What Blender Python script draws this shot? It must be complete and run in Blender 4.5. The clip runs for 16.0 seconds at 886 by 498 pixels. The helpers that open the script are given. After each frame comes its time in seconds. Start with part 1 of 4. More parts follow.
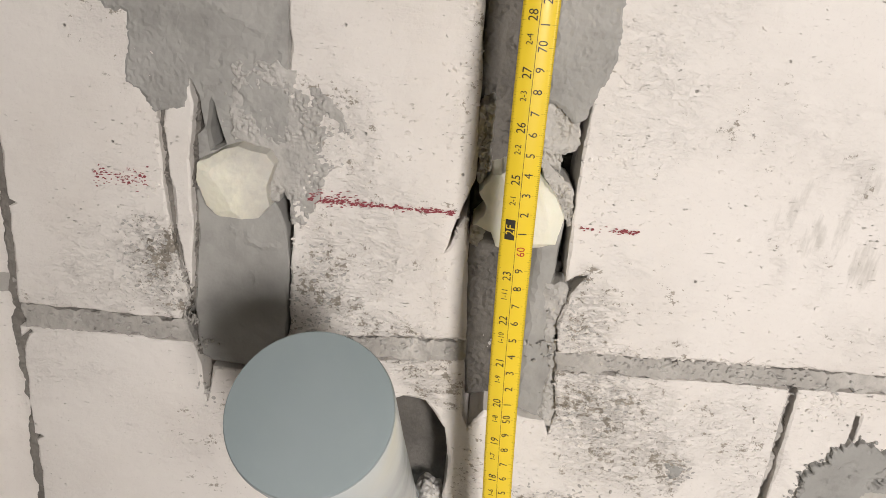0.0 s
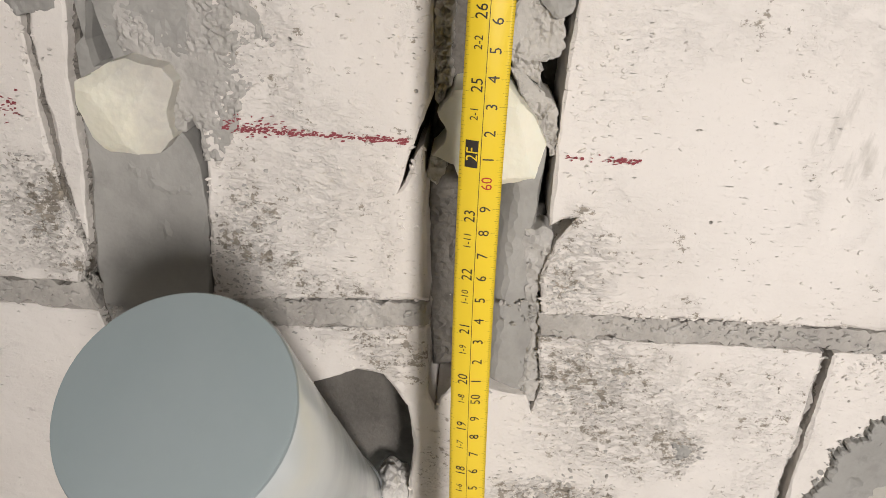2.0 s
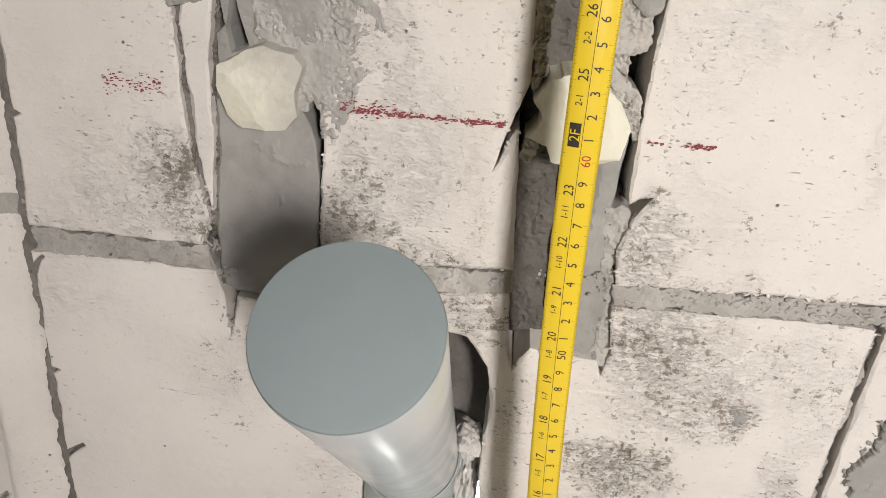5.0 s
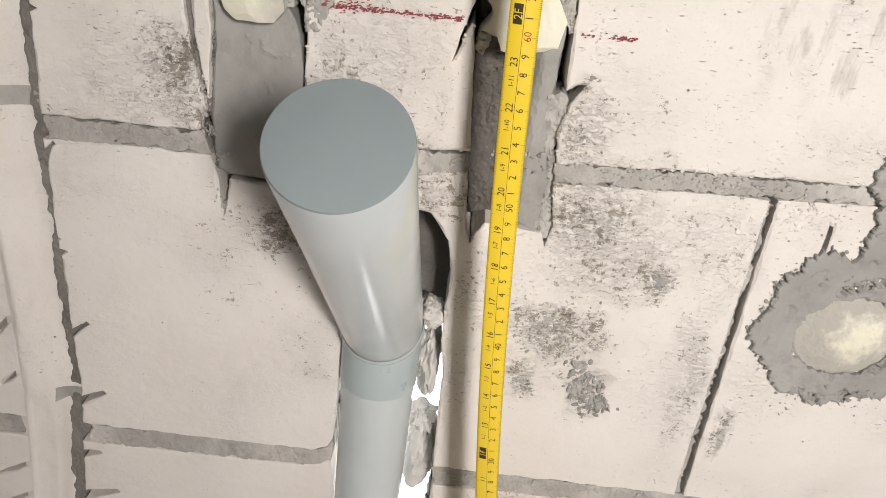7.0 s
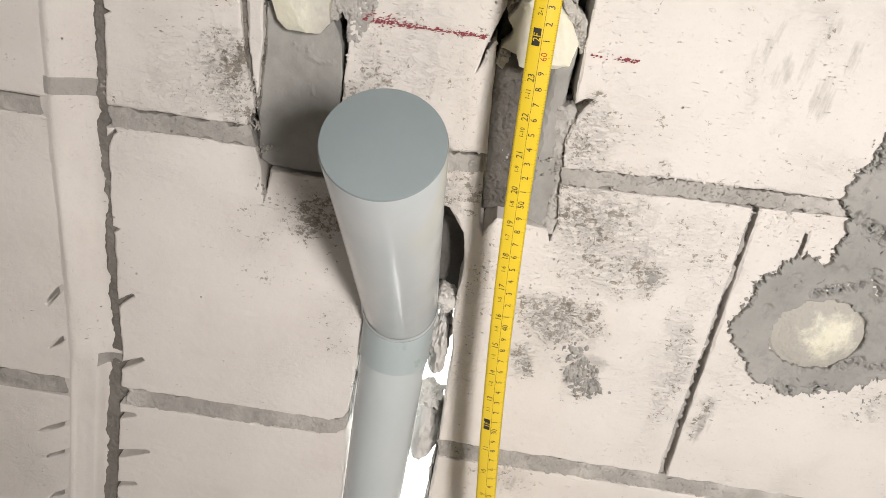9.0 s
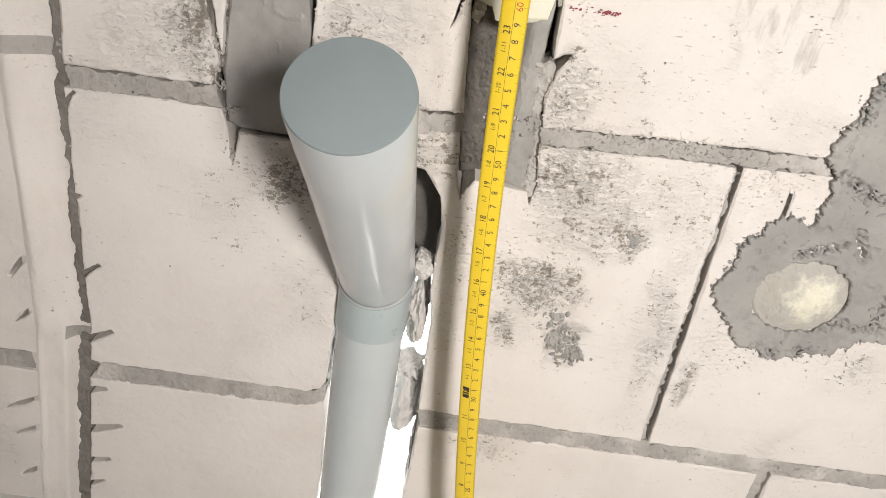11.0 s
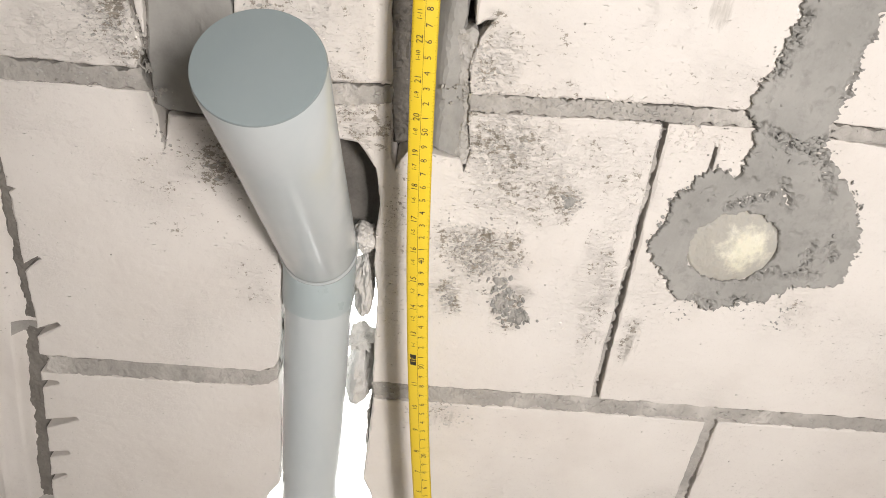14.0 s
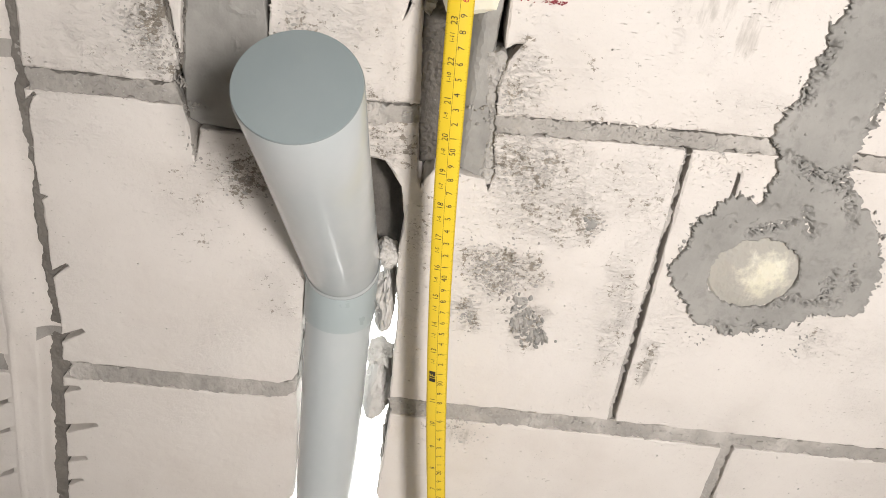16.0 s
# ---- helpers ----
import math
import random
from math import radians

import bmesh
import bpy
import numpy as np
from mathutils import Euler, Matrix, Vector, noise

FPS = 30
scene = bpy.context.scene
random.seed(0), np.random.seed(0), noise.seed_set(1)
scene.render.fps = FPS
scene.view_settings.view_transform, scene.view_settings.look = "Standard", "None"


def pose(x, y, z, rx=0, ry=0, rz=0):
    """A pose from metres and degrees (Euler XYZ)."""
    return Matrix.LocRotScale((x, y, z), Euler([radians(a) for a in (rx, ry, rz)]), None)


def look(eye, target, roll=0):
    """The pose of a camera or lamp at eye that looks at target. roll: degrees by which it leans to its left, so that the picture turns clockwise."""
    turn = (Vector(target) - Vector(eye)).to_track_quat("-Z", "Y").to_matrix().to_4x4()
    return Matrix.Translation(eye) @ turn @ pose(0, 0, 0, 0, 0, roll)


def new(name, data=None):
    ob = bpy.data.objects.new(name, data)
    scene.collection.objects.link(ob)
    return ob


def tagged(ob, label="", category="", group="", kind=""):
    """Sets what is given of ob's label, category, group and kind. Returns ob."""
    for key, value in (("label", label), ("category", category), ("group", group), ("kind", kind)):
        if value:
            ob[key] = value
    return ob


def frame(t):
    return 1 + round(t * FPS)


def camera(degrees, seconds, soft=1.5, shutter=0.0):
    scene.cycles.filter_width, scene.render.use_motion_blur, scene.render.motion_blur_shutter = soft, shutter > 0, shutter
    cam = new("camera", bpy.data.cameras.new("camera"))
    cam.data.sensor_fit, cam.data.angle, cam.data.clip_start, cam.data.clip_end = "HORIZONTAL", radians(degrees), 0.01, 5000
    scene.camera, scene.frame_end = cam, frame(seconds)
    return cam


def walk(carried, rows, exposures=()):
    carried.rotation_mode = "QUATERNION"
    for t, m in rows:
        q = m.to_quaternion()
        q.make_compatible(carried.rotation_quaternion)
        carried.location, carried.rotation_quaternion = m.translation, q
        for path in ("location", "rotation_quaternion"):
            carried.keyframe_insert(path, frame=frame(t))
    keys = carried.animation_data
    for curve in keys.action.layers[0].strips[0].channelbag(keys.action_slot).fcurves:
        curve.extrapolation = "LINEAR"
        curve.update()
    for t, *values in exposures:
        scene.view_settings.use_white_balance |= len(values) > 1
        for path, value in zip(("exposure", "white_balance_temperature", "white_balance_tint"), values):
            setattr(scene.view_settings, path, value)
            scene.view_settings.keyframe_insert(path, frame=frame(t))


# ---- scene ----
cam = camera(64.25, 16.0, soft=0.85, shutter=0.0)
# seconds, eye in metres, then heading, pitch and lean in degrees
ROWS = [
    (0.0, 0.0763, -0.3939, 0.7393, 4.32, -23.43, -4.93),
    (0.5, 0.0735, -0.3896, 0.7645, 4.45, -23.44, -6.23),
    (1.0, 0.1023, -0.3591, 0.7287, 0.84, -23.40, -4.83),
    (1.5, 0.0975, -0.3165, 0.6987, 2.89, -26.25, -4.12),
    (2.0, 0.0944, -0.3188, 0.6967, 3.43, -26.44, -4.09),
    (2.5, 0.0811, -0.3256, 0.6892, 4.32, -26.90, -5.01),
    (3.0, 0.0813, -0.3279, 0.6989, 5.39, -27.89, -4.33),
    (3.5, 0.0794, -0.3264, 0.6960, 5.38, -28.36, -4.61),
    (5.8, 0.0611, -0.4052, 0.7039, 6.68, -26.69, -4.52),
    (6.0, 0.0627, -0.4181, 0.6999, 6.07, -27.59, -4.49),
    (6.5, 0.0754, -0.4493, 0.6896, 3.53, -27.38, -5.90),
    (7.0, 0.0736, -0.4538, 0.6789, 3.60, -28.94, -5.85),
    (7.5, 0.0767, -0.4553, 0.6801, 3.41, -29.19, -6.13),
    (8.0, 0.0683, -0.4857, 0.6950, 6.39, -29.01, -6.64),
    (8.5, 0.0632, -0.5117, 0.6999, 5.50, -28.86, -7.35),
    (11.0, 0.0716, -0.4991, 0.6841, 3.50, -30.84, -7.99),
    (11.5, 0.0851, -0.5055, 0.6799, 1.96, -30.39, -6.74),
    (12.0, 0.0996, -0.5116, 0.6872, -0.98, -30.99, -6.95),
    (12.5, 0.1033, -0.5057, 0.6827, -1.55, -32.65, -6.80),
    (13.0, 0.0996, -0.5028, 0.6777, -0.62, -32.86, -6.61),
    (13.5, 0.1004, -0.5119, 0.6821, -0.63, -31.91, -6.18),
    (14.0, 0.0983, -0.5091, 0.6835, -0.22, -31.94, -6.26),
    (14.5, 0.0959, -0.5033, 0.6794, -0.82, -32.36, -6.89),
    (15.0, 0.0931, -0.5010, 0.6771, -0.70, -32.47, -6.86),
    (15.5, 0.0935, -0.5017, 0.6796, -0.97, -32.78, -6.70),
    (16.0, 0.0887, -0.5136, 0.6869, 1.38, -30.81, -7.14),
]
walk(cam, [(t, pose(x, y, z, 90 + pitch, lean, turn)) for t, x, y, z, turn, pitch, lean in ROWS],
     [(0.0, -0.05), (3.5, -0.10), (6.0, 0.03), (8.5, 0.08), (11.0, 0.14), (16.0, 0.14)])

# ---- light: lamp added in an unseen opposite wall, bright day behind the broken opening ----
world = bpy.data.worlds.new("world")
scene.world = world
world.use_nodes = True
wn = world.node_tree.nodes
sky = wn.new("ShaderNodeTexSky")
sky.sky_type = "NISHITA"
sky.sun_disc = False
sky.sun_elevation = radians(35)
sky.sun_rotation = radians(160)
wn["Background"].inputs["Strength"].default_value = 0.10
world.node_tree.links.new(sky.outputs["Color"], wn["Background"].inputs["Color"])

ADDED_WINDOW = (0.42, -1.05, 0.92)          # middle of the opening added for the lamp in the opposite wall
WIN_W, WIN_H = 0.13, 0.23
# key light placed to suit the shadows; the window round it is made up
lamp = bpy.data.lights.new("added_key_light", "AREA")
lamp.shape, lamp.size, lamp.size_y, lamp.energy, lamp.color = "RECTANGLE", WIN_W, WIN_H, 16.9, (1.0, 0.938, 0.898)
lamp_ob = new("added_key_light", lamp)
lamp_ob.matrix_world = look((ADDED_WINDOW[0], ADDED_WINDOW[1] - 0.02, ADDED_WINDOW[2]), (0.10, 0.0, -0.40))


# ---- materials ----
def mat(name):
    m = bpy.data.materials.new(name)
    m.use_nodes = True
    nt = m.node_tree
    return m, nt, nt.nodes["Principled BSDF"]


def nd(nt, kind, **inputs):
    n = nt.nodes.new(kind)
    for k, v in inputs.items():
        n.inputs[k.replace("_", " ")].default_value = v
    return n


def where(nt):
    return nt.nodes.new("ShaderNodeNewGeometry").outputs["Position"]


def noise_of(nt, pos, scale, detail=4.0, rough=0.55, squash=(1, 1, 1)):
    mp = nt.nodes.new("ShaderNodeMapping")
    mp.inputs["Scale"].default_value = squash
    nt.links.new(pos, mp.inputs["Vector"])
    n = nd(nt, "ShaderNodeTexNoise", Scale=scale, Detail=detail, Roughness=rough)
    nt.links.new(mp.outputs["Vector"], n.inputs["Vector"])
    return n.outputs["Fac"]


def ramp(nt, fac, *stops):
    r = nt.nodes.new("ShaderNodeValToRGB")
    e = r.color_ramp.elements
    while len(e) < len(stops):
        e.new(0.5)
    for el, (p, c) in zip(e, stops):
        el.position = p
        el.color = (*c, 1) if isinstance(c, tuple) else (c, c, c, 1)
    nt.links.new(fac, r.inputs["Fac"])
    return r.outputs["Color"]


def math_node(nt, op, a, b=None, clamp=False):
    n = nt.nodes.new("ShaderNodeMath")
    n.operation, n.use_clamp = op, clamp
    for i, v in enumerate((a, b)):
        if v is None:
            continue
        if isinstance(v, (int, float)):
            n.inputs[i].default_value = v
        else:
            nt.links.new(v, n.inputs[i])
    return n.outputs[0]


def mix(nt, fac, a, b):
    n = nt.nodes.new("ShaderNodeMix")
    n.data_type = "RGBA"
    for sock, v in ((n.inputs["Factor"], fac), (n.inputs["A"], a), (n.inputs["B"], b)):
        if isinstance(v, tuple):
            sock.default_value = (*v, 1)
        elif isinstance(v, (int, float)):
            sock.default_value = v
        else:
            nt.links.new(v, sock)
    return n.outputs["Result"]


def bump(nt, shader, height, distance, strength=1.0, after=None):
    b = nd(nt, "ShaderNodeBump", Strength=strength, Distance=distance)
    nt.links.new(height, b.inputs["Height"])
    if after is not None:
        nt.links.new(after, b.inputs["Normal"])
    nt.links.new(b.outputs["Normal"], shader.inputs["Normal"])
    return b.outputs["Normal"]


def stain_mask(nt, pos, spots, edge_noise):
    """Sum of soft spots (x, z, half width, half height, strength) with torn edges, on the wall's face."""
    wob = nd(nt, "ShaderNodeTexNoise", Scale=22.0, Detail=4.0, Roughness=0.6)
    nt.links.new(pos, wob.inputs["Vector"])
    off = nt.nodes.new("ShaderNodeVectorMath")
    off.operation = "MULTIPLY_ADD"
    off.inputs[1].default_value = (0.07, 0.0, 0.07)
    off.inputs[2].default_value = (-0.035, 0.0, -0.035)
    nt.links.new(wob.outputs["Color"], off.inputs[0])
    both = nt.nodes.new("ShaderNodeVectorMath")
    nt.links.new(off.outputs[0], both.inputs[0])
    nt.links.new(pos, both.inputs[1])
    sep = nt.nodes.new("ShaderNodeSeparateXYZ")
    nt.links.new(both.outputs[0], sep.inputs[0])
    total = None
    for x, z, w, h, s in spots:
        dx = math_node(nt, "MULTIPLY", math_node(nt, "SUBTRACT", sep.outputs["X"], x), 1 / w)
        dz = math_node(nt, "MULTIPLY", math_node(nt, "SUBTRACT", sep.outputs["Z"], z), 1 / h)
        d = math_node(nt, "ADD", math_node(nt, "MULTIPLY", dx, dx), math_node(nt, "MULTIPLY", dz, dz))
        m = math_node(nt, "MULTIPLY", math_node(nt, "SUBTRACT", 1.0, d, True), s)
        total = m if total is None else math_node(nt, "MAXIMUM", total, m)
    val = math_node(nt, "ADD", total, math_node(nt, "MULTIPLY", math_node(nt, "SUBTRACT", edge_noise, 0.5), 3.4))
    fleck = noise_of(nt, pos, 250.0, 6.0, 0.75, (0.7, 1.0, 1.0))
    val = math_node(nt, "ADD", val, math_node(nt, "MULTIPLY", math_node(nt, "SUBTRACT", fleck, 0.5), 3.4))
    here = math_node(nt, "MULTIPLY", total, 5.0, True)
    return math_node(nt, "MULTIPLY", math_node(nt, "MULTIPLY", math_node(nt, "SUBTRACT", val, 0.72), 7.0, True), here), total


def spots(nt, pos, rows):
    """Sum of soft spots (x, z, half width, half height, strength) on the wall's face."""
    sep = nt.nodes.new("ShaderNodeSeparateXYZ")
    nt.links.new(pos, sep.inputs[0])
    total = None
    for x, z, w, h, k in rows:
        dx = math_node(nt, "MULTIPLY", math_node(nt, "SUBTRACT", sep.outputs["X"], x), 1 / w)
        dz = math_node(nt, "MULTIPLY", math_node(nt, "SUBTRACT", sep.outputs["Z"], z), 1 / h)
        d = math_node(nt, "ADD", math_node(nt, "MULTIPLY", dx, dx), math_node(nt, "MULTIPLY", dz, dz))
        one = math_node(nt, "MULTIPLY", math_node(nt, "SUBTRACT", 1.0, d, True), k)
        total = one if total is None else math_node(nt, "MAXIMUM", total, one)
    return total


def block_material():
    m, nt, sh = mat("aerated_concrete")
    pos = where(nt)
    info = nt.nodes.new("ShaderNodeObjectInfo").outputs["Random"]
    broad = noise_of(nt, pos, 9.0, 5.0)
    fine = noise_of(nt, pos, 130.0, 6.0, 0.65)
    grit = noise_of(nt, pos, 420.0, 4.0, 0.7)
    flaky = noise_of(nt, pos, 170.0, 3.0, 0.6, (0.38, 1.0, 1.0))
    base = ramp(nt, broad, (0.3, (0.725, 0.682, 0.635)), (0.5, (0.785, 0.748, 0.704)), (0.75, (0.815, 0.782, 0.742)))
    base = mix(nt, math_node(nt, "MULTIPLY", info, 0.25), base, (0.75, 0.72, 0.69))
    base = mix(nt, math_node(nt, "MULTIPLY", ramp(nt, grit, (0.30, 1.0), (0.43, 0.0)), 0.22), base, (0.55, 0.52, 0.48))
    # cement haze left on the faces beside the filled chases and joints
    stains, soft = stain_mask(nt, pos, STAINS, noise_of(nt, pos, 48.0, 6.0, 0.75))
    cement = math_node(nt, "MULTIPLY", stains, 0.95)
    base = mix(nt, math_node(nt, "MULTIPLY", soft, 0.06), base, (0.56, 0.535, 0.50))
    base = mix(nt, cement, base, (0.345, 0.31, 0.26))
    # smooth cement run down the face in streaks
    run = noise_of(nt, pos, 120.0, 5.0, 0.65, (1.0, 1.0, 0.22))
    run = math_node(nt, "ADD", spots(nt, pos, STREAKS), math_node(nt, "MULTIPLY", math_node(nt, "SUBTRACT", run, 0.5), 2.6))
    run = math_node(nt, "MULTIPLY", math_node(nt, "SUBTRACT", run, 0.50), 2.2, True)
    base = mix(nt, math_node(nt, "MULTIPLY", run, 0.55), base, (0.45, 0.425, 0.385))
    # short dark tears where the saw has pulled the surface
    tear = ramp(nt, noise_of(nt, pos, 620.0, 3.0, 0.6, (0.33, 1.0, 1.0)), (0.285, 1.0), (0.345, 0.0))
    torn_here = ramp(nt, noise_of(nt, pos, 17.0, 5.0, 0.65), (0.45, 0.0), (0.66, 1.0))
    tear = math_node(nt, "MULTIPLY", tear, torn_here, True)
    base = mix(nt, math_node(nt, "MULTIPLY", tear, 0.80), base, (0.30, 0.27, 0.235))
    # open pores
    vor = nd(nt, "ShaderNodeTexVoronoi", Scale=75.0, Randomness=1.0)
    nt.links.new(pos, vor.inputs["Vector"])
    pores = ramp(nt, vor.outputs["Distance"], (0.035, 1.0), (0.075, 0.0))
    some = ramp(nt, noise_of(nt, pos, 26.0, 3.0), (0.50, 0.0), (0.62, 1.0))
    pit = math_node(nt, "MULTIPLY", pores, some)
    base = mix(nt, math_node(nt, "MULTIPLY", pit, 0.75), base, (0.30, 0.28, 0.25))
    nt.links.new(base, sh.inputs["Base Color"])
    sh.inputs["Roughness"].default_value = 0.93
    sh.inputs["Specular IOR Level"].default_value = 0.15
    # scaly, crumbled skin, stronger beside the chases and joints, smoother on sawn faces
    scale_a = noise_of(nt, pos, 330.0, 5.0, 0.72, (0.55, 1.0, 1.0))
    scale_b = noise_of(nt, pos, 130.0, 4.0, 0.6, (0.6, 1.0, 1.0))
    scales = ramp(nt, math_node(nt, "ADD", math_node(nt, "MULTIPLY", scale_a, 0.6), math_node(nt, "MULTIPLY", scale_b, 0.4)), (0.43, 0.0), (0.52, 0.8), (0.62, 1.0))
    skin = ramp(nt, noise_of(nt, pos, 8.0, 5.0, 0.6), (0.46, 0.0), (0.68, 0.24))
    skin = math_node(nt, "ADD", skin, math_node(nt, "MULTIPLY", ramp(nt, soft, (0.12, 0.0), (0.60, 1.0)), 0.36), True)
    h = math_node(nt, "ADD", math_node(nt, "MULTIPLY", math_node(nt, "MULTIPLY", scales, skin), 0.9), math_node(nt, "MULTIPLY", fine, 0.20))
    h = math_node(nt, "ADD", h, math_node(nt, "MULTIPLY", flaky, 0.15))
    h = math_node(nt, "SUBTRACT", h, math_node(nt, "MULTIPLY", math_node(nt, "MAXIMUM", pit, tear), 0.9))
    bump(nt, sh, h, 0.0024, 1.0)
    return m


def mortar_material(name, dark, mid, light, rough_scale=60.0, depth=0.003, smooth=False):
    m, nt, sh = mat(name)
    pos = where(nt)
    broad = noise_of(nt, pos, 16.0, 5.0)
    mott = noise_of(nt, pos, rough_scale, 6.0, 0.6)
    grit = noise_of(nt, pos, 500.0, 3.0, 0.6)
    col = ramp(nt, broad, (0.28, dark), (0.5, mid), (0.72, light))
    col = mix(nt, math_node(nt, "MULTIPLY", ramp(nt, mott, (0.34, 1.0), (0.48, 0.0)), 0.30), col, tuple(c * 0.62 for c in dark))
    col = mix(nt, math_node(nt, "MULTIPLY", grit, 0.12), col, (0.62, 0.60, 0.56))
    nick = ramp(nt, noise_of(nt, pos, 260.0, 4.0, 0.65, (1.0, 1.0, 0.6)), (0.27, 1.0), (0.33, 0.0))
    crack = math_node(nt, "MULTIPLY", nick, ramp(nt, noise_of(nt, pos, 30.0, 4.0), (0.58 if smooth else 0.45, 0.0), (0.66 if smooth else 0.56, 1.0)))
    col = mix(nt, math_node(nt, "MULTIPLY", crack, 0.55), col, (0.13, 0.12, 0.105))
    nt.links.new(col, sh.inputs["Base Color"])
    sh.inputs["Roughness"].default_value = 0.85
    sh.inputs["Specular IOR Level"].default_value = 0.25
    h = math_node(nt, "ADD", math_node(nt, "MULTIPLY", mott, 0.35 if smooth else 1.0), math_node(nt, "MULTIPLY", grit, 0.10))
    h = math_node(nt, "SUBTRACT", h, math_node(nt, "MULTIPLY", crack, 0.5))
    bump(nt, sh, h, depth, 0.9)
    return m


def plastic_material(name, colour, rough, mottle=0.05, clouds=0.0):
    m, nt, sh = mat(name)
    pos = where(nt)
    n = noise_of(nt, pos, 45.0, 4.0)
    dusty = ramp(nt, noise_of(nt, pos, 14.0, 5.0, 0.6, (1, 1, 0.4)), (0.45, 0.0), (0.7, 1.0))
    c = mix(nt, math_node(nt, "MULTIPLY", n, mottle * 2), colour, tuple(v * 0.8 for v in colour))
    c = mix(nt, math_node(nt, "MULTIPLY", dusty, clouds), c, (0.70, 0.70, 0.70))
    nt.links.new(c, sh.inputs["Base Color"])
    nt.links.new(ramp(nt, n, (0.3, rough), (0.7, min(1.0, rough + 0.12))), sh.inputs["Roughness"])
    bump(nt, sh, noise_of(nt, pos, 60.0, 2.0), 0.0002, 0.15)
    return m


def foam_material(name, dust=None, film=(0.44, 0.425, 0.385), spread=20.0):
    m, nt, sh = mat(name)
    pos = where(nt)
    n = noise_of(nt, pos, 30.0, 5.0)
    c = ramp(nt, n, (0.3, (0.74, 0.72, 0.57)), (0.6, (0.83, 0.81, 0.69)), (0.8, (0.86, 0.845, 0.74)))
    if dust is not None:
        away = nt.nodes.new("ShaderNodeVectorMath")
        away.operation = "DISTANCE"
        away.inputs[1].default_value = dust
        nt.links.new(pos, away.inputs[0])
        ragged = math_node(nt, "MULTIPLY", math_node(nt, "SUBTRACT", noise_of(nt, pos, 85.0, 7.0, 0.72), 0.5), 0.050)
        rub = ramp(nt, math_node(nt, "MULTIPLY", math_node(nt, "ADD", away.outputs["Value"], ragged), spread), (0.18, 0.0), (0.33, 0.45), (0.50, 0.95))
        c = mix(nt, rub, c, film)
    nt.links.new(c, sh.inputs["Base Color"])
    sh.inputs["Roughness"].default_value = 0.75
    sh.inputs["Subsurface Weight"].default_value = 0.15
    sh.inputs["Subsurface Radius"].default_value = (0.004, 0.003, 0.002)
    bump(nt, sh, noise_of(nt, pos, 220.0, 4.0), 0.0006, 0.5)
    return m


def plain(name, colour, rough=0.6):
    m, nt, sh = mat(name)
    pos = where(nt)
    nt.links.new(mix(nt, noise_of(nt, pos, 6.0, 5.0), tuple(v * 0.85 for v in colour), colour), sh.inputs["Base Color"])
    sh.inputs["Roughness"].default_value = rough
    bump(nt, sh, noise_of(nt, pos, 90.0, 4.0), 0.0008, 0.4)
    return m


# stains on the block faces: x, z, half width, half height, strength
STAINS = [
    (-0.075, 0.400, 0.070, 0.070, 0.26), (0.025, 0.575, 0.065, 0.065, 0.34), (0.195, 0.555, 0.060, 0.045, 0.28), (0.210, 0.660, 0.070, 0.060, 0.22),
    (-0.015, 0.535, 0.035, 0.060, 0.60), (0.025, 0.500, 0.070, 0.030, 0.55), (-0.012, 0.635, 0.036, 0.040, 0.45),
    (-0.122, 0.535, 0.030, 0.045, 0.70), (-0.112, 0.540, 0.014, 0.030, 0.80), (-0.106, 0.512, 0.022, 0.016, 0.95), (-0.150, 0.520, 0.035, 0.020, 0.30), (0.150, 0.530, 0.030, 0.040, 0.55), (0.170, 0.470, 0.065, 0.045, 0.68),
    (0.195, 0.435, 0.065, 0.050, 0.60), (0.232, 0.424, 0.018, 0.022, 0.70), (0.165, 0.368, 0.048, 0.036, 0.85),
    (0.260, 0.455, 0.050, 0.060, 0.38), (0.314, 0.290, 0.016, 0.036, 0.80), (0.150, 0.175, 0.035, 0.028, 0.45),
    (0.255, 0.590, 0.010, 0.045, 0.28), (0.285, 0.575, 0.010, 0.035, 0.28), (0.290, 0.630, 0.016, 0.028, 0.32),
    (-0.050, 0.428, 0.050, 0.032, 0.80), (-0.025, 0.330, 0.035, 0.050, 0.38), (0.060, 0.475, 0.035, 0.035, 0.60),
    (0.330, 0.545, 0.035, 0.030, 0.28), (-0.125, 0.690, 0.045, 0.055, 0.35), (0.145, 0.320, 0.018, 0.024, 0.65), (0.200, 0.312, 0.026, 0.035, 0.80),
    (-0.165, 0.500, 0.060, 0.014, 0.40), (0.100, 0.400, 0.022, 0.060, 0.45), (0.250, 0.508, 0.120, 0.012, 0.40),
    (0.276, 0.350, 0.016, 0.160, 0.42), (0.060, 0.560, 0.020, 0.070, 0.35), (0.070, 0.680, 0.014, 0.100, 0.35), (0.460, 0.330, 0.012, 0.030, 0.35),
]
STREAKS = [
    (0.2755, 0.600, 0.010, 0.022, 0.9), (0.308, 0.590, 0.012, 0.026, 0.75), (0.290, 0.603, 0.008, 0.022, 0.7), (0.255, 0.605, 0.014, 0.032, 0.55),
    (0.318, 0.618, 0.007, 0.022, 0.8), (0.265, 0.624, 0.009, 0.018, 0.6), (0.300, 0.635, 0.010, 0.015, 0.7), (0.200, 0.470, 0.050, 0.030, 0.5), (0.215, 0.440, 0.030, 0.022, 0.6),
    (0.155, 0.170, 0.030, 0.020, 0.6), (0.318, 0.285, 0.012, 0.036, 0.9),
]
M_BLOCK = block_material()
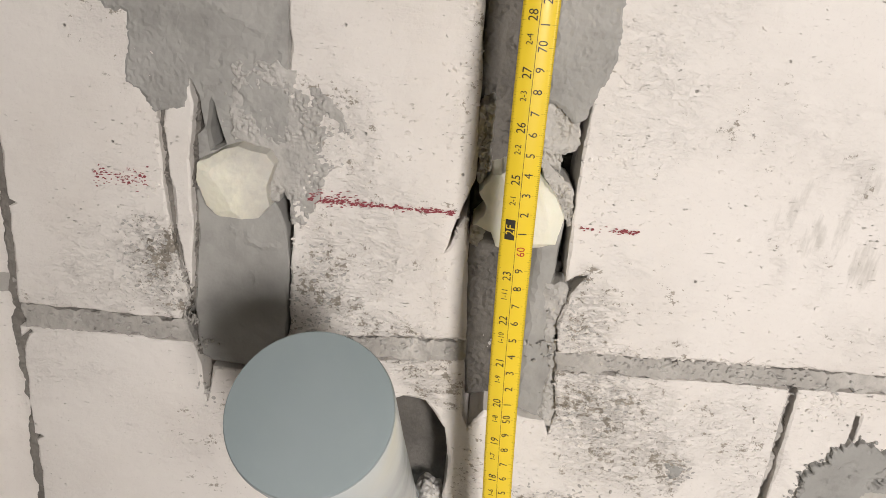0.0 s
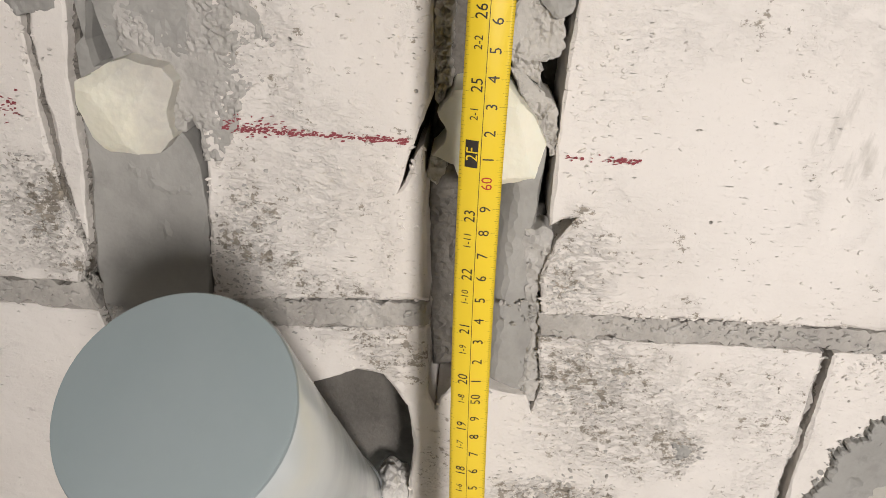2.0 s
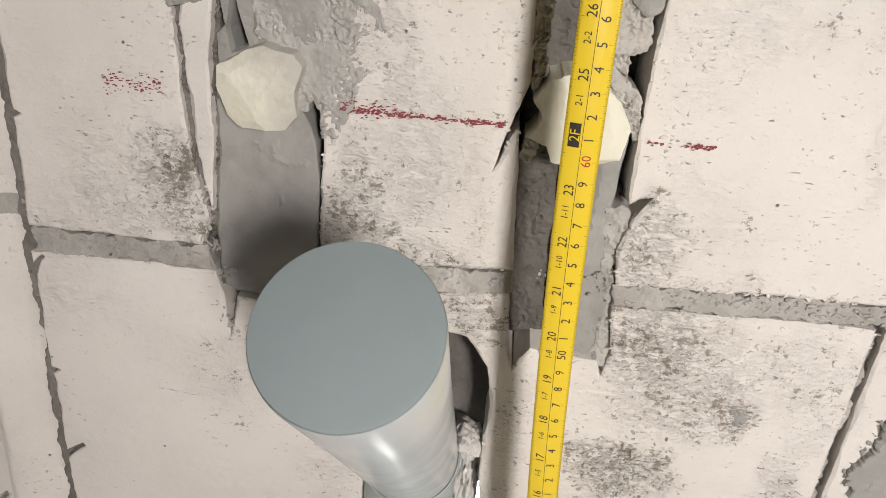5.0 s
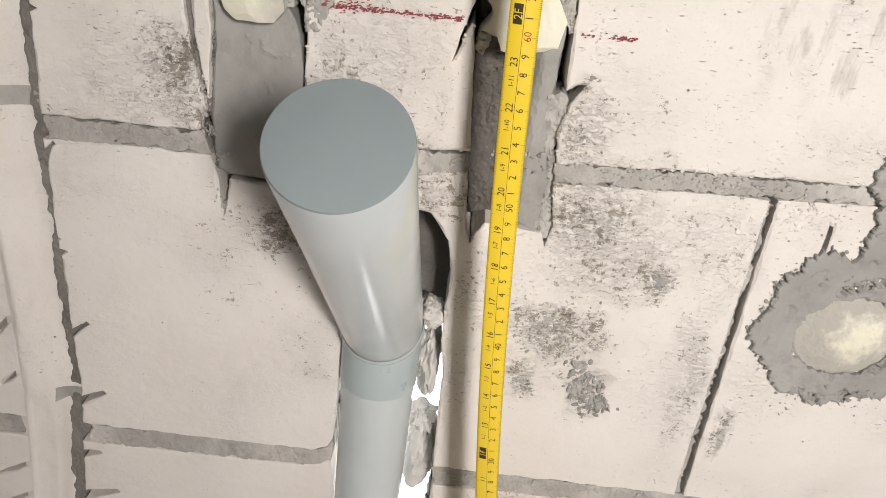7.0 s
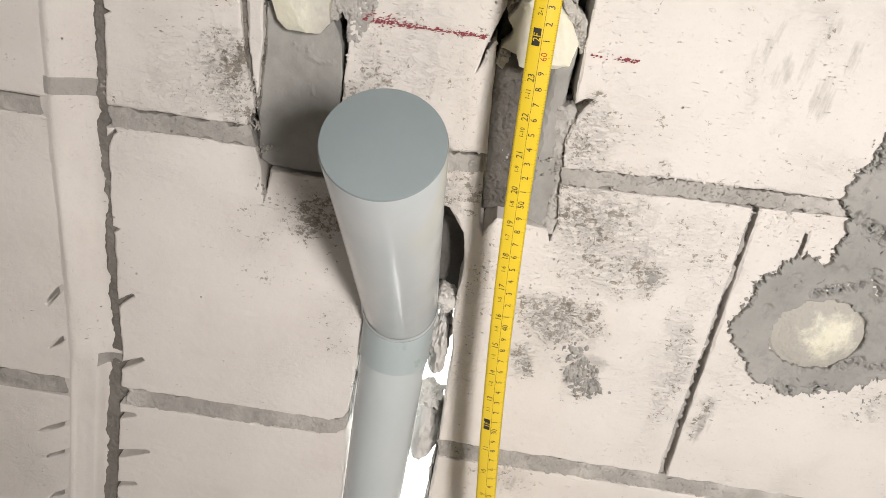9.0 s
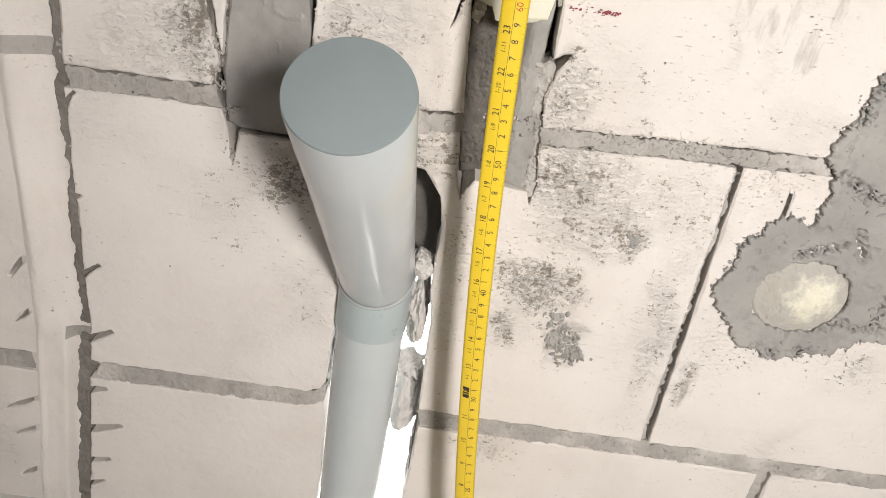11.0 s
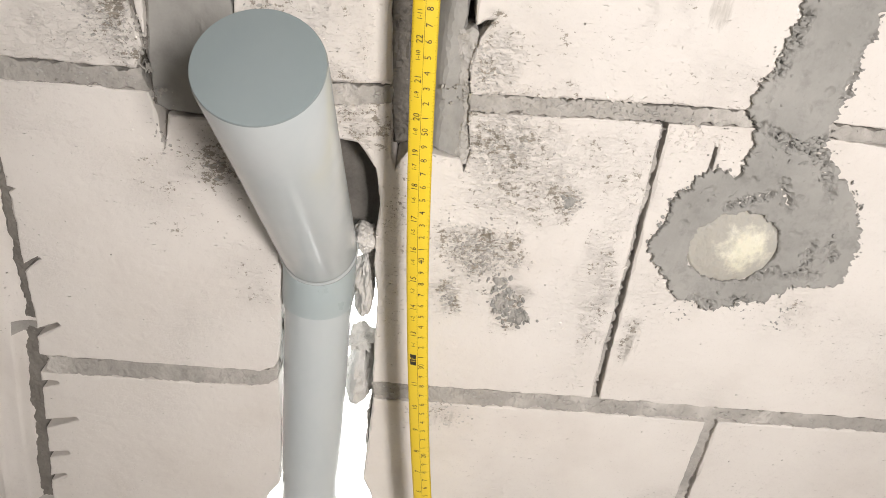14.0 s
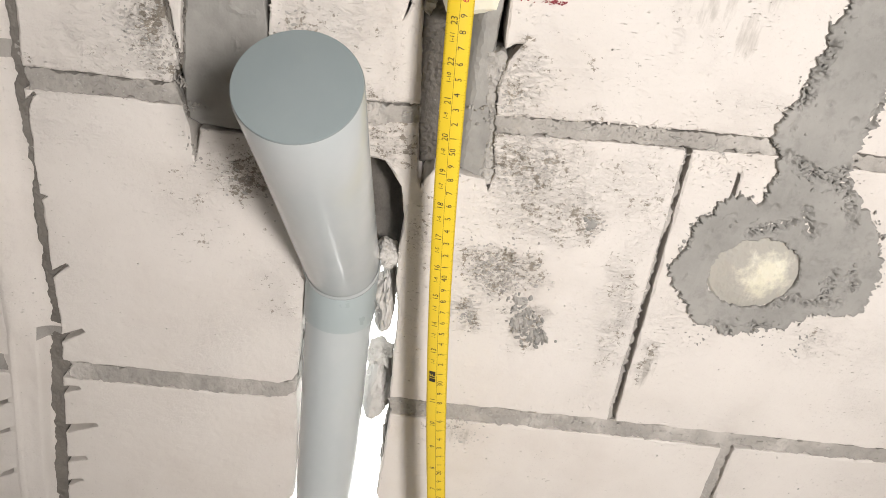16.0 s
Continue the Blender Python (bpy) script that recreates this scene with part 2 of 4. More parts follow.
M_JOINT = mortar_material("joint_mortar", (0.31, 0.295, 0.275), (0.43, 0.41, 0.38), (0.68, 0.65, 0.61), 110.0, 0.003)
M_FILL = mortar_material("chase_mortar", (0.28, 0.275, 0.26), (0.36, 0.355, 0.335), (0.43, 0.42, 0.40), 40.0, 0.0016, True)
M_ROUGH = mortar_material("rough_mortar", (0.285, 0.282, 0.266), (0.34, 0.336, 0.318), (0.40, 0.392, 0.370), 110.0, 0.0010)
M_SMEAR = mortar_material("thin_mortar", (0.38, 0.37, 0.345), (0.47, 0.455, 0.43), (0.60, 0.58, 0.55), 80.0, 0.0014)
M_CRUST = mortar_material("crumbly_mortar", (0.43, 0.415, 0.385), (0.52, 0.50, 0.465), (0.62, 0.60, 0.56), 90.0, 0.0012)
# dark brown holding the shade of the cracks and the groove's corner
M_SHADE_BROWN = mortar_material("wall_core", (0.145, 0.133, 0.118), (0.195, 0.18, 0.161), (0.245, 0.23, 0.207), 50.0, 0.004)
# near-black brown: shade at the back of the chase, put into its colour
M_BED_SHADE = mortar_material("bed_shade", (0.085, 0.078, 0.067), (0.12, 0.11, 0.097), (0.16, 0.15, 0.132), 60.0, 0.003)
# core tone lowered so that open joints and holes read as shaded
M_CORE = mortar_material("core_shade", (0.10, 0.093, 0.083), (0.14, 0.13, 0.117), (0.18, 0.168, 0.15), 50.0, 0.004)
M_PIPE = plastic_material("grey_pipe", (0.535, 0.585, 0.60), 0.13, 0.02, 0.30)
M_CAP = plastic_material("grey_cap", (0.240, 0.287, 0.295), 0.50, 0.04, 0.05)
M_SOCKET = plastic_material("pipe_socket", (0.42, 0.49, 0.505), 0.25, 0.05, 0.10)
M_FOAM = foam_material("cut_foam")
M_FOAM_LEFT = foam_material("dusted_foam", (-0.083, -0.013, 0.594), (0.56, 0.54, 0.49), 12.0)
M_DUSTY = foam_material("dusty_foam", (0.388, 0.0, 0.398))
M_TAPE = plastic_material("yellow_tape", (0.80, 0.58, 0.035), 0.28, 0.03, 0.0)
M_INK = plain("black_ink", (0.03, 0.025, 0.02), 0.5)
M_RED = plain("red_ink", (0.45, 0.03, 0.02), 0.5)
M_CHALK = plain("red_crayon", (0.29, 0.065, 0.078), 0.9)
M_STEEL = plain("steel", (0.55, 0.55, 0.55), 0.35)
M_PLASTER = plain("bare_plaster", (0.30, 0.29, 0.275), 0.9)
M_DUST = mortar_material("white_mortar", (0.50, 0.485, 0.46), (0.62, 0.605, 0.58), (0.70, 0.685, 0.66), 110.0, 0.0012)
M_FLOOR = plain("concrete_floor", (0.60, 0.58, 0.55), 0.9)

m, nt, sh = mat("bright_day")
sh.inputs["Base Color"].default_value = (0.8, 0.8, 0.8, 1)
sh.inputs["Emission Color"].default_value = (1.0, 0.99, 0.97, 1)
sh.inputs["Emission Strength"].default_value = 4.5
M_DAY = m


# ---- mesh helpers ----
def mesh_object(name, verts, faces, material, parent=None, label="", smooth=False):
    me = bpy.data.meshes.new(name)
    me.from_pydata([tuple(v) for v in verts], [], faces)
    me.update()
    me.materials.append(material)
    if smooth:
        me.polygons.foreach_set("use_smooth", [True] * len(me.polygons))
    ob = new(name, me)
    if parent is not None:
        ob.parent = parent
    if label:
        tagged(ob, label)
    return ob


def part(name, bm, material, parent=None, label="", smooth=False):
    bmesh.ops.recalc_face_normals(bm, faces=bm.faces)
    me = bpy.data.meshes.new(name)
    bm.to_mesh(me)
    bm.free()
    me.materials.append(material)
    if smooth:
        me.polygons.foreach_set("use_smooth", [True] * len(me.polygons))
    ob = new(name, me)
    if parent is not None:
        ob.parent = parent
    if label:
        tagged(ob, label)
    return ob


def empty(name, at=(0, 0, 0)):
    ob = new(name)
    ob.location = at
    ob.empty_display_size = 0.05
    return ob


def fray(x, z, seed, amp, size):
    a = noise.noise(Vector((x / size, z / size, seed)))
    b = noise.noise(Vector((x * 3.1 / size, z * 3.1 / size, seed + 7.3)))
    c = noise.noise(Vector((x * 9 / size, z * 9 / size, seed + 3.1)))
    return amp * (a + 0.55 * b + 0.35 * c)


def ring_of(outline, step, amp, size, seed, coarse=None):
    """The outline cut into short steps and pushed in and out, so that its edge looks broken."""
    pts = []
    n = len(outline)
    for i in range(n):
        (x0, z0), (x1, z1) = outline[i], outline[(i + 1) % n]
        length = math.hypot(x1 - x0, z1 - z0)
        far = coarse is not None and (coarse(x0, z0) or coarse(x1, z1))
        k = max(1, int(length / (0.05 if far else step)))
        for j in range(k):
            u = j / k
            pts.append((x0 + (x1 - x0) * u, z0 + (z1 - z0) * u))
    area = sum(pts[i][0] * pts[(i + 1) % len(pts)][1] - pts[(i + 1) % len(pts)][0] * pts[i][1] for i in range(len(pts)))
    if area < 0:
        pts.reverse()
    out = []
    for i, (x, z) in enumerate(pts):
        xa, za = pts[i - 1]
        xb, zb = pts[(i + 1) % len(pts)]
        tx, tz = xb - xa, zb - za
        d = math.hypot(tx, tz) or 1.0
        f = fray(x, z, seed, amp, size)
        out.append((x + tz / d * f, z - tx / d * f))
    return out


def slab(name, outline, front, back, material, parent=None, label="", step=0.004, amp=0.0012, size=0.02, seed=0.0,
         edge=0.0015, drop=0.8, holes=(), coarse=None, grain=0.0, relief=None):
    """A broken piece lying in the wall: uneven front face near y=front, worn edges, sides down to y=back.
    grain: spacing of the points on its face, relief(x, z): how far the face stands out there."""
    from mathutils.geometry import delaunay_2d_cdt
    height = relief or (lambda x, z: 0.0)
    rings = [ring_of(outline, step, amp, size, seed, coarse)]
    for h in holes:
        rings.append(list(reversed(ring_of(h, min(step, 0.003), amp * 0.6, size, seed + 5, coarse))))
    flat_v, flat_e, side_v, side_f, rims = [], [], [], [], []
    for r in rings:
        n, start = len(r), len(flat_v)
        inner = []
        for i, (x, z) in enumerate(r):
            xa, za = r[i - 1]
            xb, zb = r[(i + 1) % n]
            tx, tz = xb - xa, zb - za
            d = math.hypot(tx, tz) or 1.0
            by = edge * (0.55 + 1.3 * max(0.0, noise.noise(Vector((x * 70, z * 70, seed + 2))) + 0.2))
            inner.append((x - tz / d * by, z + tx / d * by, by))
        rims.append([(x, z) for x, z, _ in inner])
        b = len(side_v)
        side_v += [(x, front - height(x, z), z) for x, z, _ in inner]
        side_v += [(x, front - height(x, z) * 0.3 + by * drop, z) for (x, z), (_, _, by) in zip(r, inner)]
        side_v += [(x, back, z) for x, z in r]
        for i in range(n):
            j = (i + 1) % n
            side_f.append((b + i, b + j, b + n + j, b + n + i))
            side_f.append((b + n + i, b + n + j, b + 2 * n + j, b + 2 * n + i))
        flat_v += [Vector((x, z)) for x, z, _ in inner]
        flat_e += [(start + i, start + (i + 1) % n) for i in range(n)]
    if grain:
        rnd = random.Random(seed)
        xs, zs = [v.x for v in flat_v], [v.y for v in flat_v]
        x = max(min(xs), -0.42)
        while x < min(max(xs), 0.72):
            z = max(min(zs), -0.02)
            while z < min(max(zs), 0.80):
                flat_v.append(Vector((x + rnd.uniform(-0.3, 0.3) * grain, z + rnd.uniform(-0.3, 0.3) * grain)))
                z += grain
            x += grain
    got_v, _, got_f, _, _, _ = delaunay_2d_cdt(flat_v, flat_e, [], 2 if holes else 1, 1e-6)
    bm = bmesh.new()
    vs = [bm.verts.new((v.x, front - height(v.x, v.y), v.y)) for v in got_v]
    for f in got_f:
        bm.faces.new([vs[i] for i in f])
    vs = [bm.verts.new(v) for v in side_v]
    for f in side_f:
        bm.faces.new([vs[i] for i in f])
    if holes:
        # drop the lids of the holes
        lids = []
        for f in bm.faces:
            if len(f.verts) == 3:
                c = f.calc_center_median()
                for h in rims[1:]:
                    if inside(c.x, c.z, h):
                        lids.append(f)
                        break
        bmesh.ops.delete(bm, geom=lids, context="FACES")
    bmesh.ops.remove_doubles(bm, verts=bm.verts, dist=0.00002)
    return part(name, bm, material, parent, label)


def inside(x, z, ring):
    odd = False
    for i in range(len(ring)):
        (xa, za), (xb, zb) = ring[i - 1], ring[i]
        if (za > z) != (zb > z) and x < (xb - xa) * (z - za) / (zb - za) + xa:
            odd = not odd
    return odd


def rough_face(amp, size, seed):
    """Torn mortar: ridges and pits at two sizes."""
    def height(x, z):
        a = noise.noise(Vector((x / size, z / size, seed)))
        b = noise.noise(Vector((x * 2.7 / size, z * 2.7 / size, seed + 4)))
        c = 1 - abs(noise.noise(Vector((x * 1.6 / size, z * 1.1 / size, seed + 9)))) * 2.2
        return amp * (0.6 * a + 0.45 * b + 0.5 * c)
    return height


def crusted(lift, size, seed):
    """Crumbly crust: nodules with dark cracks between them."""
    def height(x, z):
        wx = x + 0.75 * size * noise.noise(Vector((x / size, z / size, seed + 2)))
        wz = z + 0.75 * size * noise.noise(Vector((x / size, z / size, seed + 6)))
        near = noise.voronoi(Vector((wx / size, wz / size, seed)))[0]
        knob = min(1.0, (near[1] - near[0]) * 2.4)
        rag = noise.noise(Vector((x * 3.3 / size, z * 3.3 / size, seed + 1)))
        big = noise.noise(Vector((x * 0.4 / size, z * 0.4 / size, seed + 8)))
        bare = min(1.0, max(0.15, 0.55 + 1.5 * noise.noise(Vector((x * 0.55 / size, z * 0.55 / size, seed + 12)))))
        return lift * (0.55 * knob * bare + 0.65 * rag * bare + 0.8 * big - 0.15)
    return height


def facet_face(planes, rough, seed):
    """Flat strokes of a knife: planes of (slope in x, slope in z, x, z, height there); the lowest one stands."""
    def height(x, z):
        h = min(c + a * (x - px) + b * (z - pz) for a, b, px, pz, c in planes)
        return h + rough * (noise.noise(Vector((x * 90, z * 90, seed))) + 0.4 * noise.noise(Vector((x * 380, z * 380, seed))))
    return height


def crag(name, centre, size, seed, material, parent=None, label="", detail=4):
    """A lump of crumbled mortar with ridges and pits at three sizes."""
    bm = bmesh.new()
    bmesh.ops.create_icosphere(bm, subdivisions=detail, radius=1.0)
    for v in bm.verts:
        p = v.co.copy()
        q = Vector((p.x * size[0], p.y * size[1], p.z * size[2]))
        k = 1 + 0.30 * noise.noise(p * 1.3 + Vector((seed, 0, 0)))
        k += 0.0030 / min(size) * (abs(noise.noise(q * 140 + Vector((0, seed, 0)))) - 0.3)
        k += 0.0014 / min(size) * noise.noise(q * 420 + Vector((0, 0, seed)))
        v.co = q * k + Vector(centre)
    return part(name, bm, material, parent, label)


def box(name, lo, hi, material, parent=None, label="", bevel=0.0):
    bm = bmesh.new()
    bmesh.ops.create_cube(bm, size=1.0)
    for v in bm.verts:
        v.co = Vector([(a + b) / 2 + c * (b - a) for a, b, c in zip(lo, hi, v.co)])
    if bevel:
        bmesh.ops.bevel(bm, geom=bm.edges[:], offset=bevel, segments=2, affect="EDGES")
    return part(name, bm, material, parent, label)


def lathe(name, profile, start, along, material, parent=None, label="", sides=64, close=False):
    """A round body: profile of (distance along the axis, radius)."""
    axis = Vector(along).normalized()
    u = axis.orthogonal().normalized()
    w = axis.cross(u)
    verts, faces = [], []
    for d, r in profile:
        for k in range(sides):
            a = 2 * math.pi * k / sides
            verts.append(Vector(start) + axis * d + (u * math.cos(a) + w * math.sin(a)) * r)
    for i in range(len(profile) - 1):
        for k in range(sides):
            n = (k + 1) % sides
            faces.append((i * sides + k, i * sides + n, (i + 1) * sides + n, (i + 1) * sides + k))
    if close:
        faces.append(tuple(range((len(profile) - 1) * sides, len(profile) * sides)))
    bm = bmesh.new()
    vs = [bm.verts.new(v) for v in verts]
    for f in faces:
        bm.faces.new([vs[i] for i in f])
    ob = part(name, bm, material, parent, label, smooth=True)
    ob.data.set_sharp_from_angle(angle=radians(50))
    return ob


# ---- the place around: floor, ceiling, closing walls, opening added for the lamp ----
FLOOR = -0.01
LEFT, RIGHT, BACK, TOP, THICK = -1.5, 2.3, -1.05, 2.6, 0.20
floor = tagged(box("floor", (LEFT, BACK, FLOOR - 0.1), (RIGHT, 0.03, FLOOR), M_FLOOR), "rough grey concrete floor at the foot of the wall", "floor", kind="structure")
ceiling = tagged(box("ceiling", (LEFT, BACK, TOP), (RIGHT, THICK, TOP + 0.1), M_PLASTER), "plain white plastered ceiling", "ceiling", kind="structure")
tagged(box("wall_west", (LEFT - 0.1, BACK, FLOOR - 0.1), (LEFT, THICK, TOP + 0.1), M_PLASTER), "plain white plastered side wall", "wall", kind="structure")
tagged(box("wall_east", (RIGHT, BACK, FLOOR - 0.1), (RIGHT + 0.1, THICK, TOP + 0.1), M_PLASTER), "plain white plastered side wall", "wall", kind="structure")


def wall_with_window(name):
    x0, x1 = ADDED_WINDOW[0] - WIN_W / 2, ADDED_WINDOW[0] + WIN_W / 2
    z0, z1 = ADDED_WINDOW[2] - WIN_H / 2, ADDED_WINDOW[2] + WIN_H / 2
    bm = bmesh.new()
    for lo, hi in (((LEFT, FLOOR - 0.1), (x0, TOP + 0.1)), ((x1, FLOOR - 0.1), (RIGHT, TOP + 0.1)),
                   ((x0, FLOOR - 0.1), (x1, z0)), ((x0, z1), (x1, TOP + 0.1))):
        made = bmesh.ops.create_cube(bm, size=1.0)["verts"]
        for v in made:
            v.co = Vector(((lo[0] + hi[0]) / 2 + v.co.x * (hi[0] - lo[0]), BACK - 0.1 + v.co.y * 0.2, (lo[1] + hi[1]) / 2 + v.co.z * (hi[1] - lo[1])))
    return part(name, bm, M_PLASTER)


tagged(wall_with_window("wall_south"), "plain wall behind the viewer, unseen, with an opening added for the lamp", "wall", kind="structure")

# ---- the block wall ----
# broken opening round the pipe, going through the wall
OPENING = [(-0.014, -0.30), (-0.008, 0.108), (-0.0065, 0.217), (-0.005, 0.244), (-0.002, 0.300), (0.001, 0.352),
           (0.002, 0.40), (0.020, 0.447), (0.044, 0.459), (0.059, 0.457), (0.074, 0.437), (0.079, 0.402), (0.077, 0.375),
           (0.078, 0.347), (0.083, 0.305), (0.083, 0.253), (0.086, 0.189), (0.081, 0.073), (0.084, -0.30)]


def far_off(x, z):
    return not (-0.42 < x < 0.75 and -0.05 < z < 0.80)


wall = empty("wall_north")
tagged(wall, "wall of pale aerated concrete blocks with grey mortar joints, chased and patched", "wall", kind="structure")
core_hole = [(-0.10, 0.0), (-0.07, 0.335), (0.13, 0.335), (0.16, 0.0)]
# solid core; the shade deep in the gaps is in its dark colour
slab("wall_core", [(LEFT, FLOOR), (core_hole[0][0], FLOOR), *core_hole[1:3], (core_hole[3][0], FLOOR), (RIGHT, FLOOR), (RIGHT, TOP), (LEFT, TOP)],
     0.045, THICK, M_CORE, wall, "core of the wall behind the joints, darkened for the shade in the gaps", step=0.02, amp=0.002, edge=0.002)

# block rows: bottoms and tops follow the slightly wavy courses
GROOVE_R = [(-0.208, 0.79), (-0.211, 0.592), (-0.2105, 0.571), (-0.2065, 0.569), (-0.211, 0.566), (-0.212, 0.552), (-0.2155, 0.5065), (-0.2165, 0.493),
            (-0.218, 0.471), (-0.209, 0.477), (-0.218, 0.465), (-0.2205, 0.390), (-0.214, 0.388), (-0.2205, 0.384), (-0.2215, 0.327), (-0.2225, 0.314), (-0.207, 0.322), (-0.223, 0.309),
            (-0.2235, 0.250), (-0.225, 0.243), (-0.203, 0.250), (-0.226, 0.236), (-0.2325, 0.178), (-0.2155, 0.178), (-0.233, 0.172), (-0.238, 0.126), (-0.205, 0.130), (-0.239, 0.118),
            (-0.243, 0.079), (-0.222, 0.080), (-0.244, 0.073), (-0.248, 0.042), (-0.230, 0.045), (-0.249, 0.036), (-0.253, -0.01)]


def blunted(line):
    """The cutter's overshoots end blunt and stay as wide as its disc."""
    out = [line[0]]
    for (xa, za), (xb, zb), (xc, zc) in zip(line, line[1:], line[2:]):
        if xb - xa > 0.008 and xb - xc > 0.008:
            out += [(xb - 0.002, zb + 0.0016), (xb, zb - 0.0012), (xb - 0.003, zb - 0.0034)]
        elif out and xa - xb > 0.008:
            out.append((xb, zb - 0.0032))
        else:
            out.append((xb, zb))
    return out + [line[-1]]


GROOVE_R = blunted(GROOVE_R)
GROOVE_EDGE = [(-0.208, 0.79), (-0.211, 0.592), (-0.2155, 0.5065), (-0.218, 0.465), (-0.2215, 0.327), (-0.226, 0.236), (-0.233, 0.172), (-0.249, 0.036), (-0.253, -0.01)]
GROOVE_L = [(x - 0.041 - 0.008 * (0.79 - z), z) for x, z in GROOVE_EDGE]


def cut(line, z0, z1):
    """The stretch of a line between two heights, from high to low."""
    def at(z):
        for (xa, za), (xb, zb) in zip(line, line[1:]):
            if za >= z >= zb:
                return xa + (xb - xa) * (za - z) / (za - zb)
        return line[0][0] if z > line[0][1] else line[-1][0]
    return [(at(z1), z1)] + [(x, z) for x, z in line if z0 < z < z1] + [(at(z0), z0)]


def rev(line):
    return list(reversed(line))


BLOCKS = {
    # upper course
    "a0": [(-0.88, 0.79), *cut(GROOVE_L, 0.495, 0.79), (-0.88, 0.492)],
    "a1": [*rev(cut(GROOVE_R, 0.497, 0.79)), (-0.107, 0.79), (-0.106, 0.72), (-0.109, 0.671), (-0.112, 0.631), (-0.111, 0.588), (-0.106, 0.545), (-0.100, 0.515), (-0.106, 0.499)],
    "a1b": [(-0.106, 0.66), (-0.092, 0.66), (-0.090, 0.641), (-0.094, 0.609), (-0.094, 0.564), (-0.0975, 0.522), (-0.1015, 0.540), (-0.1065, 0.588), (-0.1075, 0.631)],
    "a2": [(-0.034, 0.79), (0.069, 0.79), (0.070, 0.74), (0.073, 0.681), (0.0765, 0.616), (0.0700, 0.598), (0.0625, 0.567), (0.0660, 0.572), (0.0700, 0.586), (0.0735, 0.592),
           (0.076, 0.568), (0.080, 0.516), (0.081, 0.507), (0.03, 0.503), (-0.034, 0.496), (-0.032, 0.56), (-0.031, 0.583), (-0.032, 0.600)],
    "a3": [(0.137, 0.79), (0.376, 0.79), (0.376, 0.66), (0.370, 0.60), (0.362, 0.55), (0.357, 0.516), (0.30, 0.514), (0.223, 0.511), (0.141, 0.506), (0.137, 0.528), (0.142, 0.548), (0.151, 0.562), (0.144, 0.560), (0.138, 0.556),
           (0.136, 0.592), (0.1355, 0.618), (0.1355, 0.653), (0.137, 0.69)],
    "a4": [(0.405, 0.79), (1.02, 0.79), (1.02, 0.509), (0.485, 0.511), (0.418, 0.513)],
    # middle course
    "b0": [(-0.362, 0.478), *cut(GROOVE_L, 0.211, 0.479), (-0.356, 0.211)],
    "b1": [*rev(cut(GROOVE_R, 0.211, 0.479)), (-0.15, 0.482), (-0.099, 0.481), (-0.0945, 0.466), (-0.0935, 0.45), (-0.0915, 0.435), (-0.0885, 0.45), (-0.087, 0.465), (-0.039, 0.465), (-0.035, 0.480),
           (0.03, 0.485), (0.081, 0.492), (0.085, 0.448), (0.0870, 0.443), (0.0892, 0.437), (0.0925, 0.446), (0.098, 0.455), (0.139, 0.452), (0.1435, 0.442), (0.1465, 0.458), (0.141, 0.491),
           (0.227, 0.496), (0.2900, 0.498), (0.2940, 0.36), (0.2980, 0.212), (0.20, 0.211), (0.084, 0.210), *rev(OPENING[2:17])[1:-1], (-0.0065, 0.228), (-0.011, 0.218), (-0.024, 0.2125)],
    "b2": [(0.2955, 0.498), (0.36, 0.502), (0.43, 0.499), (0.49, 0.497), (0.92, 0.494), (0.92, 0.216), (0.629, 0.214), (0.3060, 0.211), (0.3005, 0.36)],
    # lower course
    "c0": [(-0.88, 0.186), *cut(GROOVE_L, 0.0, 0.188), (-0.88, 0.0)],
    "c1": [*rev(cut(GROOVE_R, 0.0, 0.189)), (-0.10, 0.191), (-0.028, 0.1935), (-0.015, 0.198), (-0.0065, 0.204), (-0.0055, 0.190), (-0.0045, 0.108), (-0.008, 0.055), (-0.025, 0.022), (-0.035, 0.0)],
    "c2": [(0.086, 0.188), (0.298, 0.192), (0.420, 0.191), (0.4215, 0.12), (0.4235, 0.0), (0.105, 0.0), (0.082, 0.073)],
    "c3": [(0.433, 0.193), (0.638, 0.196), (1.05, 0.196), (1.05, 0.0), (0.439, 0.0), (0.435, 0.12)],
    "b0l": [(-0.99, 0.476), (-0.374, 0.477), (-0.368, 0.211), (-0.99, 0.209)],
}
# slits left by the cutter beside the groove and under the patch
def slit(xa, za, xb, zb, wide=0.0052):
    """A blunt cut from its shallow low end to its deep high end."""
    d = math.hypot(xb - xa, zb - za)
    nx, nz = -(zb - za) / d * wide / 2, (xb - xa) / d * wide / 2
    mx, mz = (xa + xb) / 2 + nx * 0.5, (za + zb) / 2 - abs(nz) * 0.5
    return [(xa - nx * 0.35, za - nz * 0.35), (mx - nx, mz - nz), (xb - nx, zb - nz), (xb + nx * 0.6, zb + nz * 0.6), (mx + nx, mz + nz), (xa + nx * 0.35, za + nz * 0.35)]


SLITS = {
    "b0": [slit(-0.2900, 0.296, -0.2725, 0.320), slit(-0.2947, 0.2456, -0.2783, 0.2614)],
    "c0": [slit(-0.3211, 0.1335, -0.2835, 0.1552), slit(-0.3183, 0.0976, -0.2894, 0.1148), slit(-0.3220, 0.0360, -0.3000, 0.0520)],
    "b2": [[(0.3362, 0.486), (0.3392, 0.486), (0.3408, 0.459), (0.3366, 0.459)]],
}


